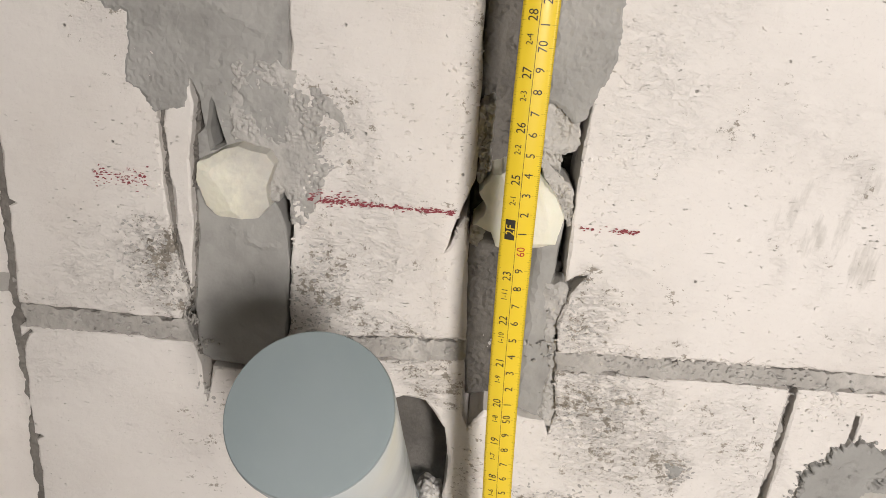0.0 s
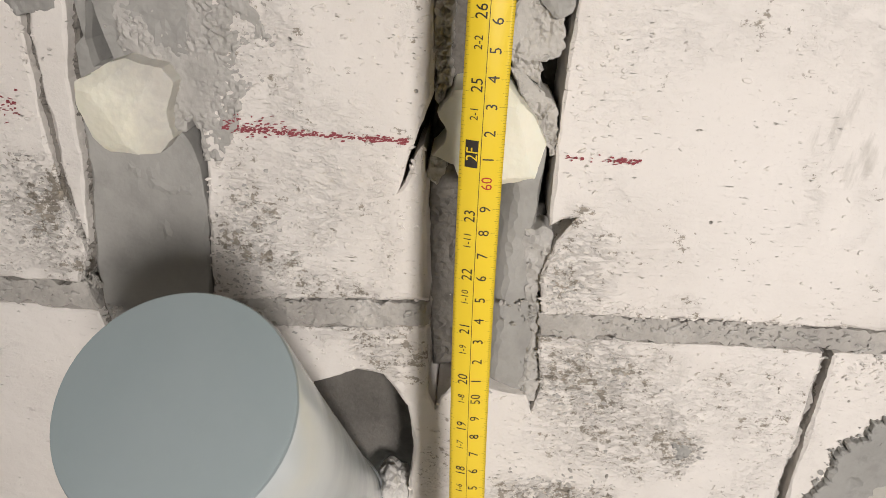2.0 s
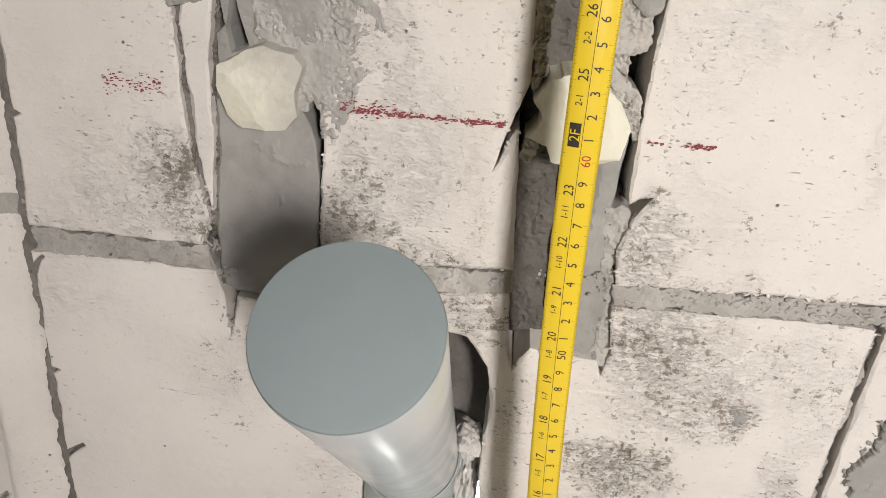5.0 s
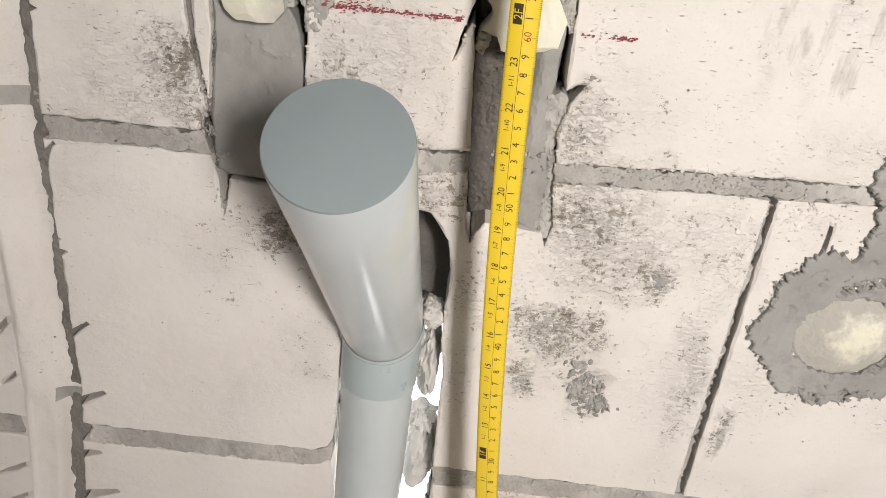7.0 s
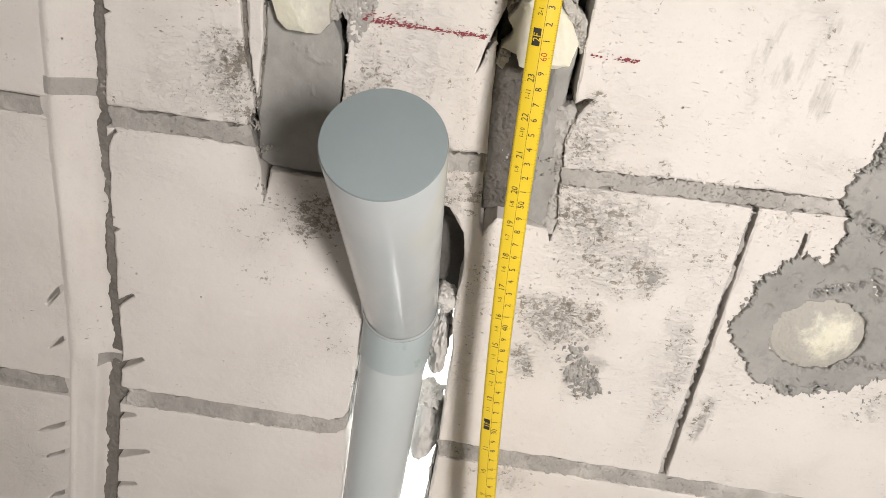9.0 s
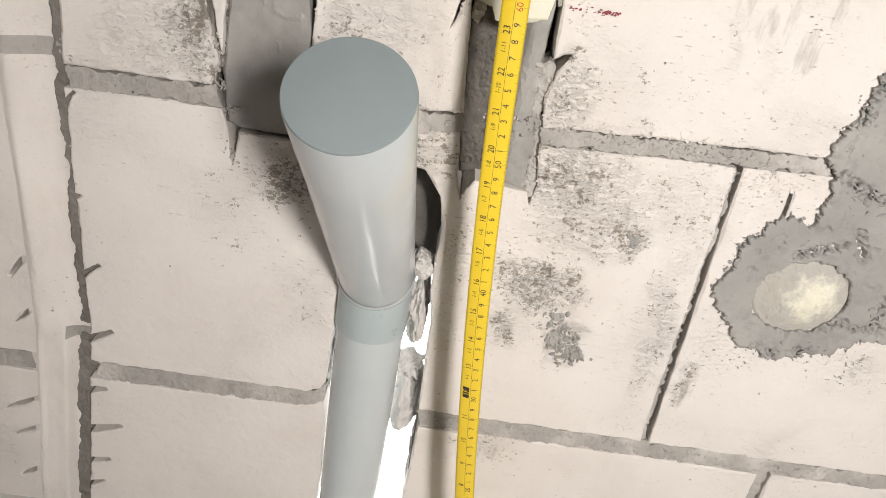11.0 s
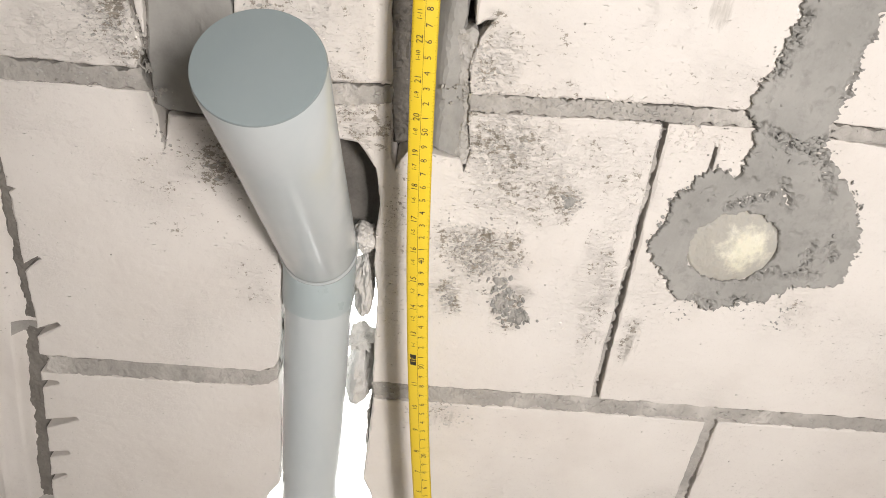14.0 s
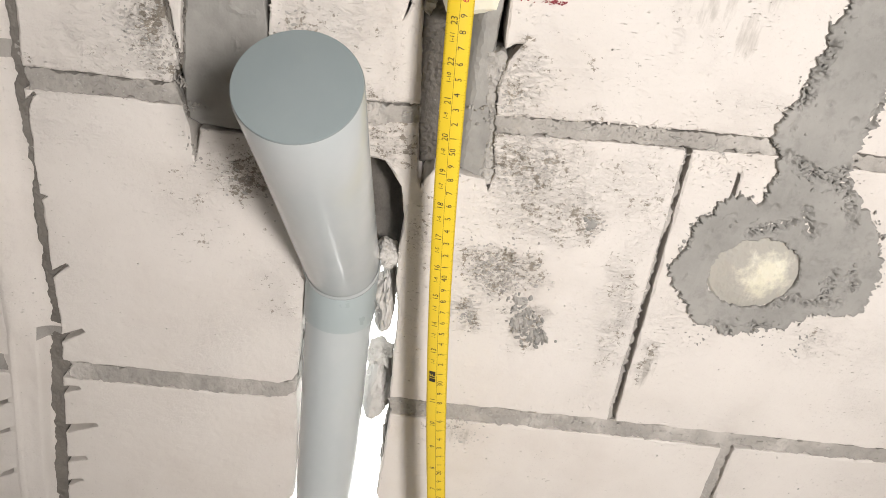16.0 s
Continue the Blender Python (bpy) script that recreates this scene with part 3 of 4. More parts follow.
def block_face(seed):
    def height(x, z):
        return (0.0006 * noise.noise(Vector((x * 14, z * 14, seed))) + 0.00035 * noise.noise(Vector((x * 60, z * 90, seed + 3)))
                + 0.0003 * noise.noise(Vector((x * 130, z * 260, seed + 6))))
    return height


for k, (key, outline) in enumerate(BLOCKS.items()):
    slab("block", outline, 0.0, 0.05, M_BLOCK, wall, seed=k * 3.7, coarse=far_off,
         amp=0.0009, size=0.016, edge=0.0016, step=0.003, holes=SLITS.get(key, ()), grain=0.005, relief=block_face(k * 3.7))

# mortar in the courses, recessed under the upper block and smeared out over the lower one
def joint_face(outline, seed):
    n = len(outline)
    mx, mz = sum(x for x, _ in outline) / n, sum(z for _, z in outline) / n
    slope = sum((x - mx) * (z - mz) for x, z in outline) / sum((x - mx) ** 2 for x, _ in outline)
    torn_face = crusted(0.0016, 0.0045, seed)
    wavy = rough_face(0.0008, 0.012, seed)

    def height(x, z):
        low = max(-1.0, min(1.0, (mz + slope * (x - mx) - z) / 0.008))
        some = min(1.0, max(0.0, 0.5 + 1.6 * noise.noise(Vector((x * 11, 0.3, seed)))))
        return wavy(x, z) + 0.0011 * low + some * torn_face(x, z)
    return height


JOINTS = [
    [(-0.99, 0.477), (-0.362, 0.478), (-0.262, 0.479), (-0.261, 0.494), (-0.88, 0.491)],
    [(-0.2135, 0.479), (-0.15, 0.4825), (-0.098, 0.482), (-0.106, 0.4975), (-0.215, 0.4955)],
    [(-0.036, 0.480), (0.03, 0.4855), (0.082, 0.4925), (0.082, 0.5055), (0.03, 0.5015), (-0.034, 0.4945)],
    [(0.140, 0.491), (0.227, 0.4965), (0.36, 0.502), (0.43, 0.499), (0.92, 0.494), (1.02, 0.505), (0.485, 0.5095), (0.42, 0.5115), (0.35, 0.5145), (0.223, 0.5095), (0.140, 0.5045)],
    [(0.2895, 0.213), (0.3030, 0.213), (0.2980, 0.36), (0.2935, 0.497), (0.2855, 0.497)],
    [(-0.88, 0.187), (-0.281, 0.189), (-0.277, 0.2085), (-0.356, 0.209), (-0.88, 0.2085)],
    [(-0.226, 0.190), (-0.10, 0.1915), (-0.006, 0.194), (-0.007, 0.2135), (-0.10, 0.211), (-0.224, 0.209)],
    [(0.086, 0.189), (0.298, 0.1925), (0.638, 0.1965), (1.02, 0.197), (1.02, 0.2125), (0.629, 0.2125), (0.29, 0.2105), (0.085, 0.2085)],
    [(0.4185, 0.0), (0.4385, 0.0), (0.4345, 0.12), (0.432, 0.192), (0.4175, 0.192), (0.4175, 0.12)],
    [(-0.374, 0.211), (-0.358, 0.211), (-0.362, 0.477), (-0.373, 0.477)],
]
for k, outline in enumerate(JOINTS):
    upright = k in (4, 8, 9)
    slab("mortar_joint", outline, 0.0045 if upright else 0.0018, 0.05, M_JOINT, wall, seed=50 + k * 2.3, coarse=far_off,
         amp=0.0034, size=0.010, edge=0.0010, step=0.0018, grain=0.0021, relief=rough_face(0.0009, 0.008, 60 + k) if upright else joint_face(outline, 60 + k))

# plain courses above, never close to the eye
for r in range(6):
    z0 = 0.805 + r * 0.30
    if z0 > TOP - 0.05:
        break
    x = LEFT + (0.12 if r % 2 else 0.43) - 0.64
    while x < RIGHT:
        a, b = max(LEFT, x), min(RIGHT, x + 0.625)
        if b - a > 0.03:
            box("block", (a, 0.0, z0), (b, 0.05, min(TOP, z0 + 0.288)), M_BLOCK, wall, bevel=0.003)
        x += 0.637
for x0, x1, z0, z1 in ((-1.5, -0.89, 0.495, 0.79), (-1.5, -1.0, 0.209, 0.477), (-1.5, -0.89, 0.0, 0.186), (1.03, 1.66, 0.509, 0.79), (1.67, 2.3, 0.509, 0.79),
                       (0.93, 1.555, 0.215, 0.494), (1.565, 2.3, 0.215, 0.494), (1.06, 1.69, 0.0, 0.196), (1.70, 2.3, 0.0, 0.196)):
    box("block", (x0, 0.0, z0), (x1, 0.05, z1), M_BLOCK, wall, bevel=0.003)


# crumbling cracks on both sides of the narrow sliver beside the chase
# crumbs lie near the face, so the crack's shade is put into their brown
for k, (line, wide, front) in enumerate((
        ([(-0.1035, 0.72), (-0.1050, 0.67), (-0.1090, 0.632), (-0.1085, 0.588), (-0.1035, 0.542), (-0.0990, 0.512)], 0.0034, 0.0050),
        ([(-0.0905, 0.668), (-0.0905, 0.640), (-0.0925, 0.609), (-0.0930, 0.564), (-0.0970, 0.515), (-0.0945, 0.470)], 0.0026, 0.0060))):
    slab("crack_fill", [(x - wide, z) for x, z in line] + [(x + wide, z) for x, z in reversed(line)], front, 0.05, M_SHADE_BROWN, wall, "crumbling mortar deep in a crack, coloured dark brown for its shade",
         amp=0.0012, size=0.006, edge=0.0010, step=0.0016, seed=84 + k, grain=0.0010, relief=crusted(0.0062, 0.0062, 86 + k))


# smooth hollow groove cut down the wall, with the overshoots of the cutter on both sides
def groove(name, z_top, z_low, material, lift, label, first=0):
    verts, faces = [], []
    cols = 30
    rows = max(2, int((z_top - z_low) / 0.006))

    def at(line, z):
        return cut(line, -1, z)[0][0]
    for i in range(rows + 1):
        z = z_top + (z_low - z_top) * i / rows
        xl, xr = at(GROOVE_L, z) - 0.010, at(GROOVE_EDGE, z) + 0.010
        low = min(1.0, max(0.0, (0.245 - z) / 0.02))
        for j in range(cols + 1):
            u = j / cols
            v = (u * (xr - xl) - 0.010) / max(1e-4, xr - xl - 0.020)
            bowl = 0.0120 * (0.5 - 0.5 * math.cos(math.pi * min(1.0, max(0.0, v) / 0.75)))
            step = 0.003 + 0.012 * min(1.0, max(0.0, (v - 0.45) / 0.15))
            deep = bowl * (1 - low) + step * low
            deep += 0.0018 * noise.noise(Vector((u * 2, z * 14, 1.7))) + 0.0007 * noise.noise(Vector((u * 9, z * 60, 2.7)))
            deep = deep - 0.0016 * max(0.0, 1 - v / 0.25) if v > 0.0 else -0.0016 + 0.0036 * min(1.0, -v / 0.22)
            verts.append((xl + (xr - xl) * u, deep - lift, z))
    for i in range(rows):
        for j in range(first, cols):
            a = i * (cols + 1) + j
            faces.append((a, a + 1, a + cols + 2, a + cols + 1))
    return mesh_object(name, verts, faces, material, wall, label, smooth=True)


groove("groove", 0.79, -0.01, M_BLOCK, 0.0, "smooth hollow groove cut down the blocks")
groove("groove_joint", 0.513, 0.499, M_JOINT, 0.0006, "grey mortar joint crossing the groove")
groove("groove_joint", 0.243, 0.229, M_JOINT, 0.0006, "grey mortar joint crossing the groove", 14)


# strip added along the groove's right edge; its dark colour paints the shadow there
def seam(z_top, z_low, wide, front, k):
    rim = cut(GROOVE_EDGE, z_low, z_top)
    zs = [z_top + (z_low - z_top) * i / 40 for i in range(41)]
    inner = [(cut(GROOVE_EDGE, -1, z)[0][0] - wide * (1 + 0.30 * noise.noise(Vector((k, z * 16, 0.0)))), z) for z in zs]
    slab("groove_seam", [(x + 0.006, z) for x, z in rim] + rev(inner), front, 0.045, M_SHADE_BROWN, wall, "crumbly strip added in the groove's corner, coloured dark as its shade",
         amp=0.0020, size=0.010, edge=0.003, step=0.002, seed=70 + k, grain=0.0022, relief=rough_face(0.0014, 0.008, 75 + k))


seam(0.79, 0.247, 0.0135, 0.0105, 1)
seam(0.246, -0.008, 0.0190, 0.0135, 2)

# ---- mortar in the chases and on the faces ----
def mortar_thing(name, outline, front, back, material, label, **kw):
    ob = slab(name, outline, front, back, material, None, "", **kw)
    return tagged(ob, label, "mortar", "mortar patches")


smooth_lie, rough_lie = rough_face(0.0009, 0.022, 31), rough_face(0.0010, 0.006, 36)


# low ridges where the trowel was lifted
TROWELLED = [(-0.0600, 0.5680, -0.0610, 0.5590), (-0.0610, 0.5590, -0.0520, 0.5550), (-0.0520, 0.5550, -0.0430, 0.5570), (-0.0720, 0.5660, -0.0690, 0.5640), (-0.0580, 0.5360, -0.0560, 0.5300),
             (-0.0900, 0.7050, -0.0560, 0.6890), (-0.0560, 0.6890, -0.0480, 0.6860), (-0.0620, 0.6560, -0.0570, 0.6500)]


def rising(x, z):
    """Smooth below, brought out flush with the blocks and rougher above the foam."""
    u = min(1.0, max(0.0, (z - 0.585) / 0.045))
    v = min(1.0, max(0.0, (0.72 - z) / 0.05))
    ridge = 0.0
    for xa, za, xb, zb in TROWELLED:
        dx, dz = xb - xa, zb - za
        k = min(1.0, max(0.0, ((x - xa) * dx + (z - za) * dz) / (dx * dx + dz * dz)))
        ridge = max(ridge, math.exp(-((math.hypot(x - xa - k * dx, z - za - k * dz) / 0.0014) ** 2)))
    return smooth_lie(x, z) + u * (0.0046 + v * rough_lie(x, z)) + 0.0011 * ridge


FILL_1 = [(-0.102, 0.79), (-0.033, 0.79), (-0.0325, 0.668), (-0.0325, 0.640), (-0.0345, 0.615), (-0.0365, 0.606), (-0.0400, 0.598), (-0.0450, 0.587), (-0.0405, 0.580), (-0.0365, 0.570), (-0.0350, 0.545), (-0.0362, 0.497), (-0.036, 0.4665),
              (-0.087, 0.4665), (-0.096, 0.470), (-0.098, 0.509), (-0.0925, 0.561), (-0.0915, 0.60), (-0.0890, 0.625), (-0.0835, 0.630), (-0.0865, 0.648), (-0.0910, 0.655), (-0.1035, 0.668)]
mortar_thing("mortar_fill", FILL_1,
             0.0045, 0.05, M_FILL, "smooth grey mortar filling an upright chase in the blocks", holes=[[(-0.0785, 0.647), (-0.0752, 0.634), (-0.0718, 0.621), (-0.0800, 0.617), (-0.0815, 0.628)]], amp=0.0008, size=0.02, edge=0.0015, step=0.003, seed=91, grain=0.0024, relief=rising)
lie = rough_face(0.0010, 0.018, 32)


def sloped(x, z):
    """The mortar was pressed in from one side and lies deeper at the other."""
    u = min(1.0, max(0.0, (x - 0.098) / 0.024))
    return lie(x, z) - 0.020 + 0.029 * u * u * (3 - 2 * u)


FILL_2 = [(0.097, 0.79), (0.132, 0.79), (0.130, 0.68), (0.1305, 0.660), (0.1258, 0.642), (0.1235, 0.630), (0.1280, 0.618), (0.1330, 0.59), (0.1320, 0.557), (0.134, 0.530), (0.139, 0.50), (0.1445, 0.459), (0.142, 0.4455),
              (0.120, 0.456), (0.106, 0.458), (0.103, 0.50), (0.100, 0.568), (0.099, 0.61), (0.098, 0.681)]
mortar_thing("mortar_fill", FILL_2,
             0.0150, 0.05, M_FILL, "grey mortar set back in a chase behind the tape", amp=0.0009, size=0.016, edge=0.002, step=0.003, seed=95, grain=0.003, relief=sloped)
# deep side of the chase, painted dark in place of the tape's shadow
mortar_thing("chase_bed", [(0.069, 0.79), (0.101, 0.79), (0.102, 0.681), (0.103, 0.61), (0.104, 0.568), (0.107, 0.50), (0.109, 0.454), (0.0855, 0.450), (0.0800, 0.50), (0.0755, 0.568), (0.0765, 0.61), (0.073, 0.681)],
             0.0240, 0.05, M_BED_SHADE, "rough bed of the chase, coloured dark for the shade behind the tape", amp=0.0012, size=0.012, edge=0.002, step=0.003, seed=97, grain=0.0022, relief=crusted(0.0036, 0.009, 98))
# ragged smears spread over the block faces
SMEARS = [
    ([(0.108, 0.79), (0.140, 0.79), (0.1415, 0.731), (0.146, 0.705), (0.145, 0.690), (0.140, 0.672), (0.1335, 0.657), (0.126, 0.655), (0.110, 0.668)], -0.0006),
    ([(-0.150, 0.79), (-0.094, 0.79), (-0.094, 0.70), (-0.092, 0.655), (-0.094, 0.640), (-0.103, 0.637), (-0.113, 0.634), (-0.121, 0.645), (-0.130, 0.652), (-0.126, 0.675), (-0.127, 0.688), (-0.140, 0.695), (-0.150, 0.704), (-0.146, 0.74)], -0.0006),
    ([(0.126, 0.552), (0.137, 0.553), (0.142, 0.545), (0.145, 0.532), (0.139, 0.515), (0.146, 0.500), (0.148, 0.470), (0.1465, 0.447), (0.141, 0.441), (0.136, 0.455), (0.1375, 0.49), (0.131, 0.520)], 0.0045),
]
for k, (outline, front) in enumerate(SMEARS):
    mortar_thing("mortar_smear", outline, front, front + 0.016, M_FILL if k < 2 else M_SMEAR, "thin ragged smear of grey mortar on the blocks", amp=0.0030, size=0.011, edge=0.0022, drop=0.5, step=0.0016, seed=120 + k * 4.1, grain=0.0016, relief=rough_face(0.0010, 0.006, 33 + k) if k < 2 else crusted(0.0030, 0.006, 33 + k))

# crumbly crusts of mortar and foam round the two plugs
CRUSTS = [
    ([(-0.066, 0.668), (-0.040, 0.672), (-0.010, 0.655), (0.004, 0.635), (-0.002, 0.622), (-0.010, 0.612), (-0.013, 0.600), (-0.0175, 0.5853), (-0.0244, 0.573), (-0.0322, 0.5745), (-0.0332, 0.590), (-0.0370, 0.5945),
      (-0.0410, 0.5885), (-0.0475, 0.584), (-0.0535, 0.588), (-0.0545, 0.603), (-0.050, 0.614), (-0.060, 0.623), (-0.068, 0.629)], -0.0006, 0.0036, 0.0075),
    ([(0.110, 0.632), (0.118, 0.6275), (0.1261, 0.622), (0.1345, 0.612), (0.1368, 0.596), (0.1335, 0.590), (0.1295, 0.600), (0.1235, 0.6093), (0.117, 0.618)], 0.0010, 0.0050, 0.0055),
    ([(0.112, 0.668), (0.128, 0.662), (0.1335, 0.648), (0.1325, 0.6385), (0.1245, 0.634), (0.1245, 0.624), (0.113, 0.628), (0.106, 0.640)], 0.0020, 0.0036, 0.0065),
    ([(0.0755, 0.66), (0.083, 0.662), (0.0835, 0.640), (0.084, 0.622), (0.079, 0.612), (0.0755, 0.618)], 0.0030, 0.0050, 0.0060),
    ([(0.077, 0.586), (0.083, 0.588), (0.0845, 0.578), (0.081, 0.572), (0.0765, 0.576)], 0.0005, 0.0050, 0.0050),
]
for k, (outline, front, lift, size) in enumerate(CRUSTS):
    mortar_thing("mortar_crust", outline, front, front + 0.03, M_SMEAR if k == 0 else M_CRUST, "crumbly pale grey crust of mortar beside the foam", amp=0.0026, size=0.008, edge=0.0012, step=0.0014,
                 seed=170 + k * 2.9, grain=0.0011, relief=crusted(lift, size, 210 + k))

PATCH = [(0.372, 0.79), (0.372, 0.66), (0.366, 0.60), (0.359, 0.55), (0.353, 0.518), (0.364, 0.504), (0.366, 0.483), (0.358, 0.468), (0.335, 0.462), (0.317, 0.438), (0.308, 0.395), (0.328, 0.361), (0.349, 0.340), (0.388, 0.334),
         (0.420, 0.348), (0.455, 0.366), (0.484, 0.371), (0.485, 0.406), (0.467, 0.447), (0.442, 0.471), (0.417, 0.496), (0.421, 0.530), (0.421, 0.575), (0.424, 0.60), (0.430, 0.66), (0.430, 0.79)]
GOUGES = [(0.366, 0.506, 0.392, 0.494), (0.392, 0.494, 0.416, 0.487), (0.415, 0.500, 0.440, 0.455), (0.398, 0.462, 0.412, 0.440), (0.360, 0.436, 0.392, 0.450), (0.444, 0.408, 0.446, 0.384),
          (0.458, 0.408, 0.466, 0.396), (0.408, 0.370, 0.420, 0.380), (0.394, 0.346, 0.408, 0.342), (0.358, 0.345, 0.378, 0.338), (0.362, 0.545, 0.368, 0.590), (0.418, 0.530, 0.421, 0.580), (0.430, 0.375, 0.460, 0.378)]


def torn(x, z):
    h = 0.0009 * noise.noise(Vector((x * 45, z * 45, 3.0))) + 0.0005 * noise.noise(Vector((x * 180, z * 180, 5.0)))
    pock = noise.noise(Vector((x * 120, z * 90, 15.0)))
    if pock > 0.42:
        h -= 0.006 * (pock - 0.42)
    for xa, za, xb, zb in GOUGES:
        dx, dz = xb - xa, zb - za
        u = min(1.0, max(0.0, ((x - xa) * dx + (z - za) * dz) / (dx * dx + dz * dz)))
        d = math.hypot(x - xa - u * dx, z - za - u * dz)
        if d < 0.006:
            rag = noise.noise(Vector((x * 300, z * 300, 8.0)))
            h += (1 - d / 0.006) * (0.0085 * rag - 0.0030)
    return h


RING = [(0.3785 + 0.0375 * math.cos(a) + 0.001 * math.sin(3 * a), 0.397 + 0.0345 * math.sin(a)) for a in [2 * math.pi * k / 28 for k in range(28)]]
mortar_thing("mortar_patch", PATCH, -0.0048, 0.02, M_ROUGH, "broad grey mortar patch trowelled round a foam-filled hole", amp=0.0074, size=0.011, edge=0.0014, step=0.0012, seed=140, holes=[RING], grain=0.0014, relief=torn)


def domed(x, z):
    d = math.hypot(x - 0.384, z - 0.397) / 0.036
    return 0.0040 * max(0.0, 1 - d * d) + 0.0006 * noise.noise(Vector((x * 150, z * 150, 1.0))) + 0.0004 * noise.noise(Vector((x * 420, z * 420, 4.0)))


tagged(slab("foam_plug", [(0.3788 + 0.0385 * math.cos(a), 0.397 + 0.0356 * math.sin(a)) for a in [2 * math.pi * k / 28 for k in range(28)]], -0.0012, 0.02, M_DUSTY,
            amp=0.001, seed=147, grain=0.0014, relief=domed), "round cream foam plug rubbed with grey dust in the mortar patch", "foam", "foam plugs")
# crumbs thrown up on the patch and below it
def crumb_field(name, spots, material, label, seed, count, size, spread, y0):
    rnd = random.Random(seed)
    bm = bmesh.new()
    for _ in range(count):
        x, z = rnd.choice(spots)
        r = size * rnd.uniform(0.35, 1.3)
        m4 = Matrix.Translation((x + rnd.gauss(0, spread), y0 - r * 0.15, z + rnd.gauss(0, spread))) @ Euler([rnd.uniform(0, 6) for _ in range(3)]).to_matrix().to_4x4() @ Matrix.Diagonal((r * rnd.uniform(0.6, 2.0), r * 0.6, r * rnd.uniform(0.6, 1.6), 1))
        bmesh.ops.create_icosphere(bm, subdivisions=1, radius=1.0, matrix=m4)
    ob = part(name, bm, material)
    return tagged(ob, label, "mortar", kind="stuff")


edge_spots = ring_of(PATCH, 0.006, 0.002, 0.01, 3.0)
edge_spots = [p for p in edge_spots if p[1] < 0.62]
crumb_field("mortar_crumbs", edge_spots, M_ROUGH, "loose crumbs of grey mortar along the patch edge", 3, 300, 0.0011, 0.0028, -0.001)
crumb_field("mortar_crumbs", [(0.185, 0.335), (0.190, 0.318), (0.198, 0.308), (0.205, 0.296), (0.212, 0.300), (0.195, 0.328), (0.206, 0.312)], M_ROUGH, "cluster of crusted mortar crumbs on a block", 5, 120, 0.0021, 0.0058, 0.0)
crumb_field("mortar_crumbs", [(0.165 + 0.012 * math.cos(k * 2.4), 0.366 + 0.012 * math.sin(k * 1.7)) for k in range(12)], M_JOINT, "thin crust of mortar crumbs on a block", 6, 120, 0.0013, 0.010, 0.0)
crumb_field("mortar_crumbs", [(0.140, 0.535), (0.146, 0.47), (0.138, 0.50), (0.145, 0.448), (0.15, 0.505) ], M_ROUGH, "crumbs of mortar along the chase edge", 7, 40, 0.0009, 0.004, 0.0045)
crumb_field("mortar_crumbs", [(-0.103, 0.53), (-0.104, 0.515), (-0.100, 0.50), (-0.108, 0.52), (-0.09, 0.48), (-0.09, 0.45), (-0.088, 0.44)], M_JOINT, "crumbs of mortar beside the chase", 8, 110, 0.0014, 0.004, 0.001)
crumb_field("mortar_crumbs", [(-0.045, 0.635), (-0.03, 0.625), (-0.02, 0.61), (-0.05, 0.65), (-0.01, 0.64), (-0.06, 0.64)], M_CRUST, "crumbs of mortar beside the foam", 9, 40, 0.0009, 0.009, 0.0)
crumb_field("mortar_crumbs", [(0.36, 0.325), (0.352, 0.322), (0.45, 0.335), (0.446, 0.32), (0.485, 0.40), (0.41, 0.338)], M_ROUGH, "splashed mortar crumbs below the patch", 10, 60, 0.0010, 0.006, 0.0)
crumb_field("mortar_crumbs", [(0.10 + 0.03 * k, 0.505 + 0.001 * k) for k in range(9)], M_JOINT, "crumbs along the mortar joint", 11, 90, 0.0011, 0.005, 0.003)

# crusted clumps of mortar stuck to the blocks
for k, (outline, lift) in enumerate((
        ([(0.179, 0.347), (0.189, 0.345), (0.201, 0.331), (0.215, 0.316), (0.222, 0.300), (0.212, 0.289), (0.203, 0.286), (0.192, 0.299), (0.183, 0.320)], 0.0056),
        ([(0.226, 0.429), (0.234, 0.431), (0.239, 0.424), (0.235, 0.417), (0.228, 0.419)], 0.0018),
        ([(0.138, 0.328), (0.147, 0.330), (0.152, 0.321), (0.147, 0.311), (0.140, 0.314)], 0.0018))):
    mortar_thing("mortar_clump", outline, -0.0004, 0.008, M_SMEAR if k == 0 else M_ROUGH, "crusted clump of grey-brown mortar stuck to a block", amp=0.0030, size=0.008, edge=0.0012, step=0.0012,
                 seed=160 + k * 3.3, grain=0.0011, relief=crusted(lift * 1.5, 0.0052, 81 + k))

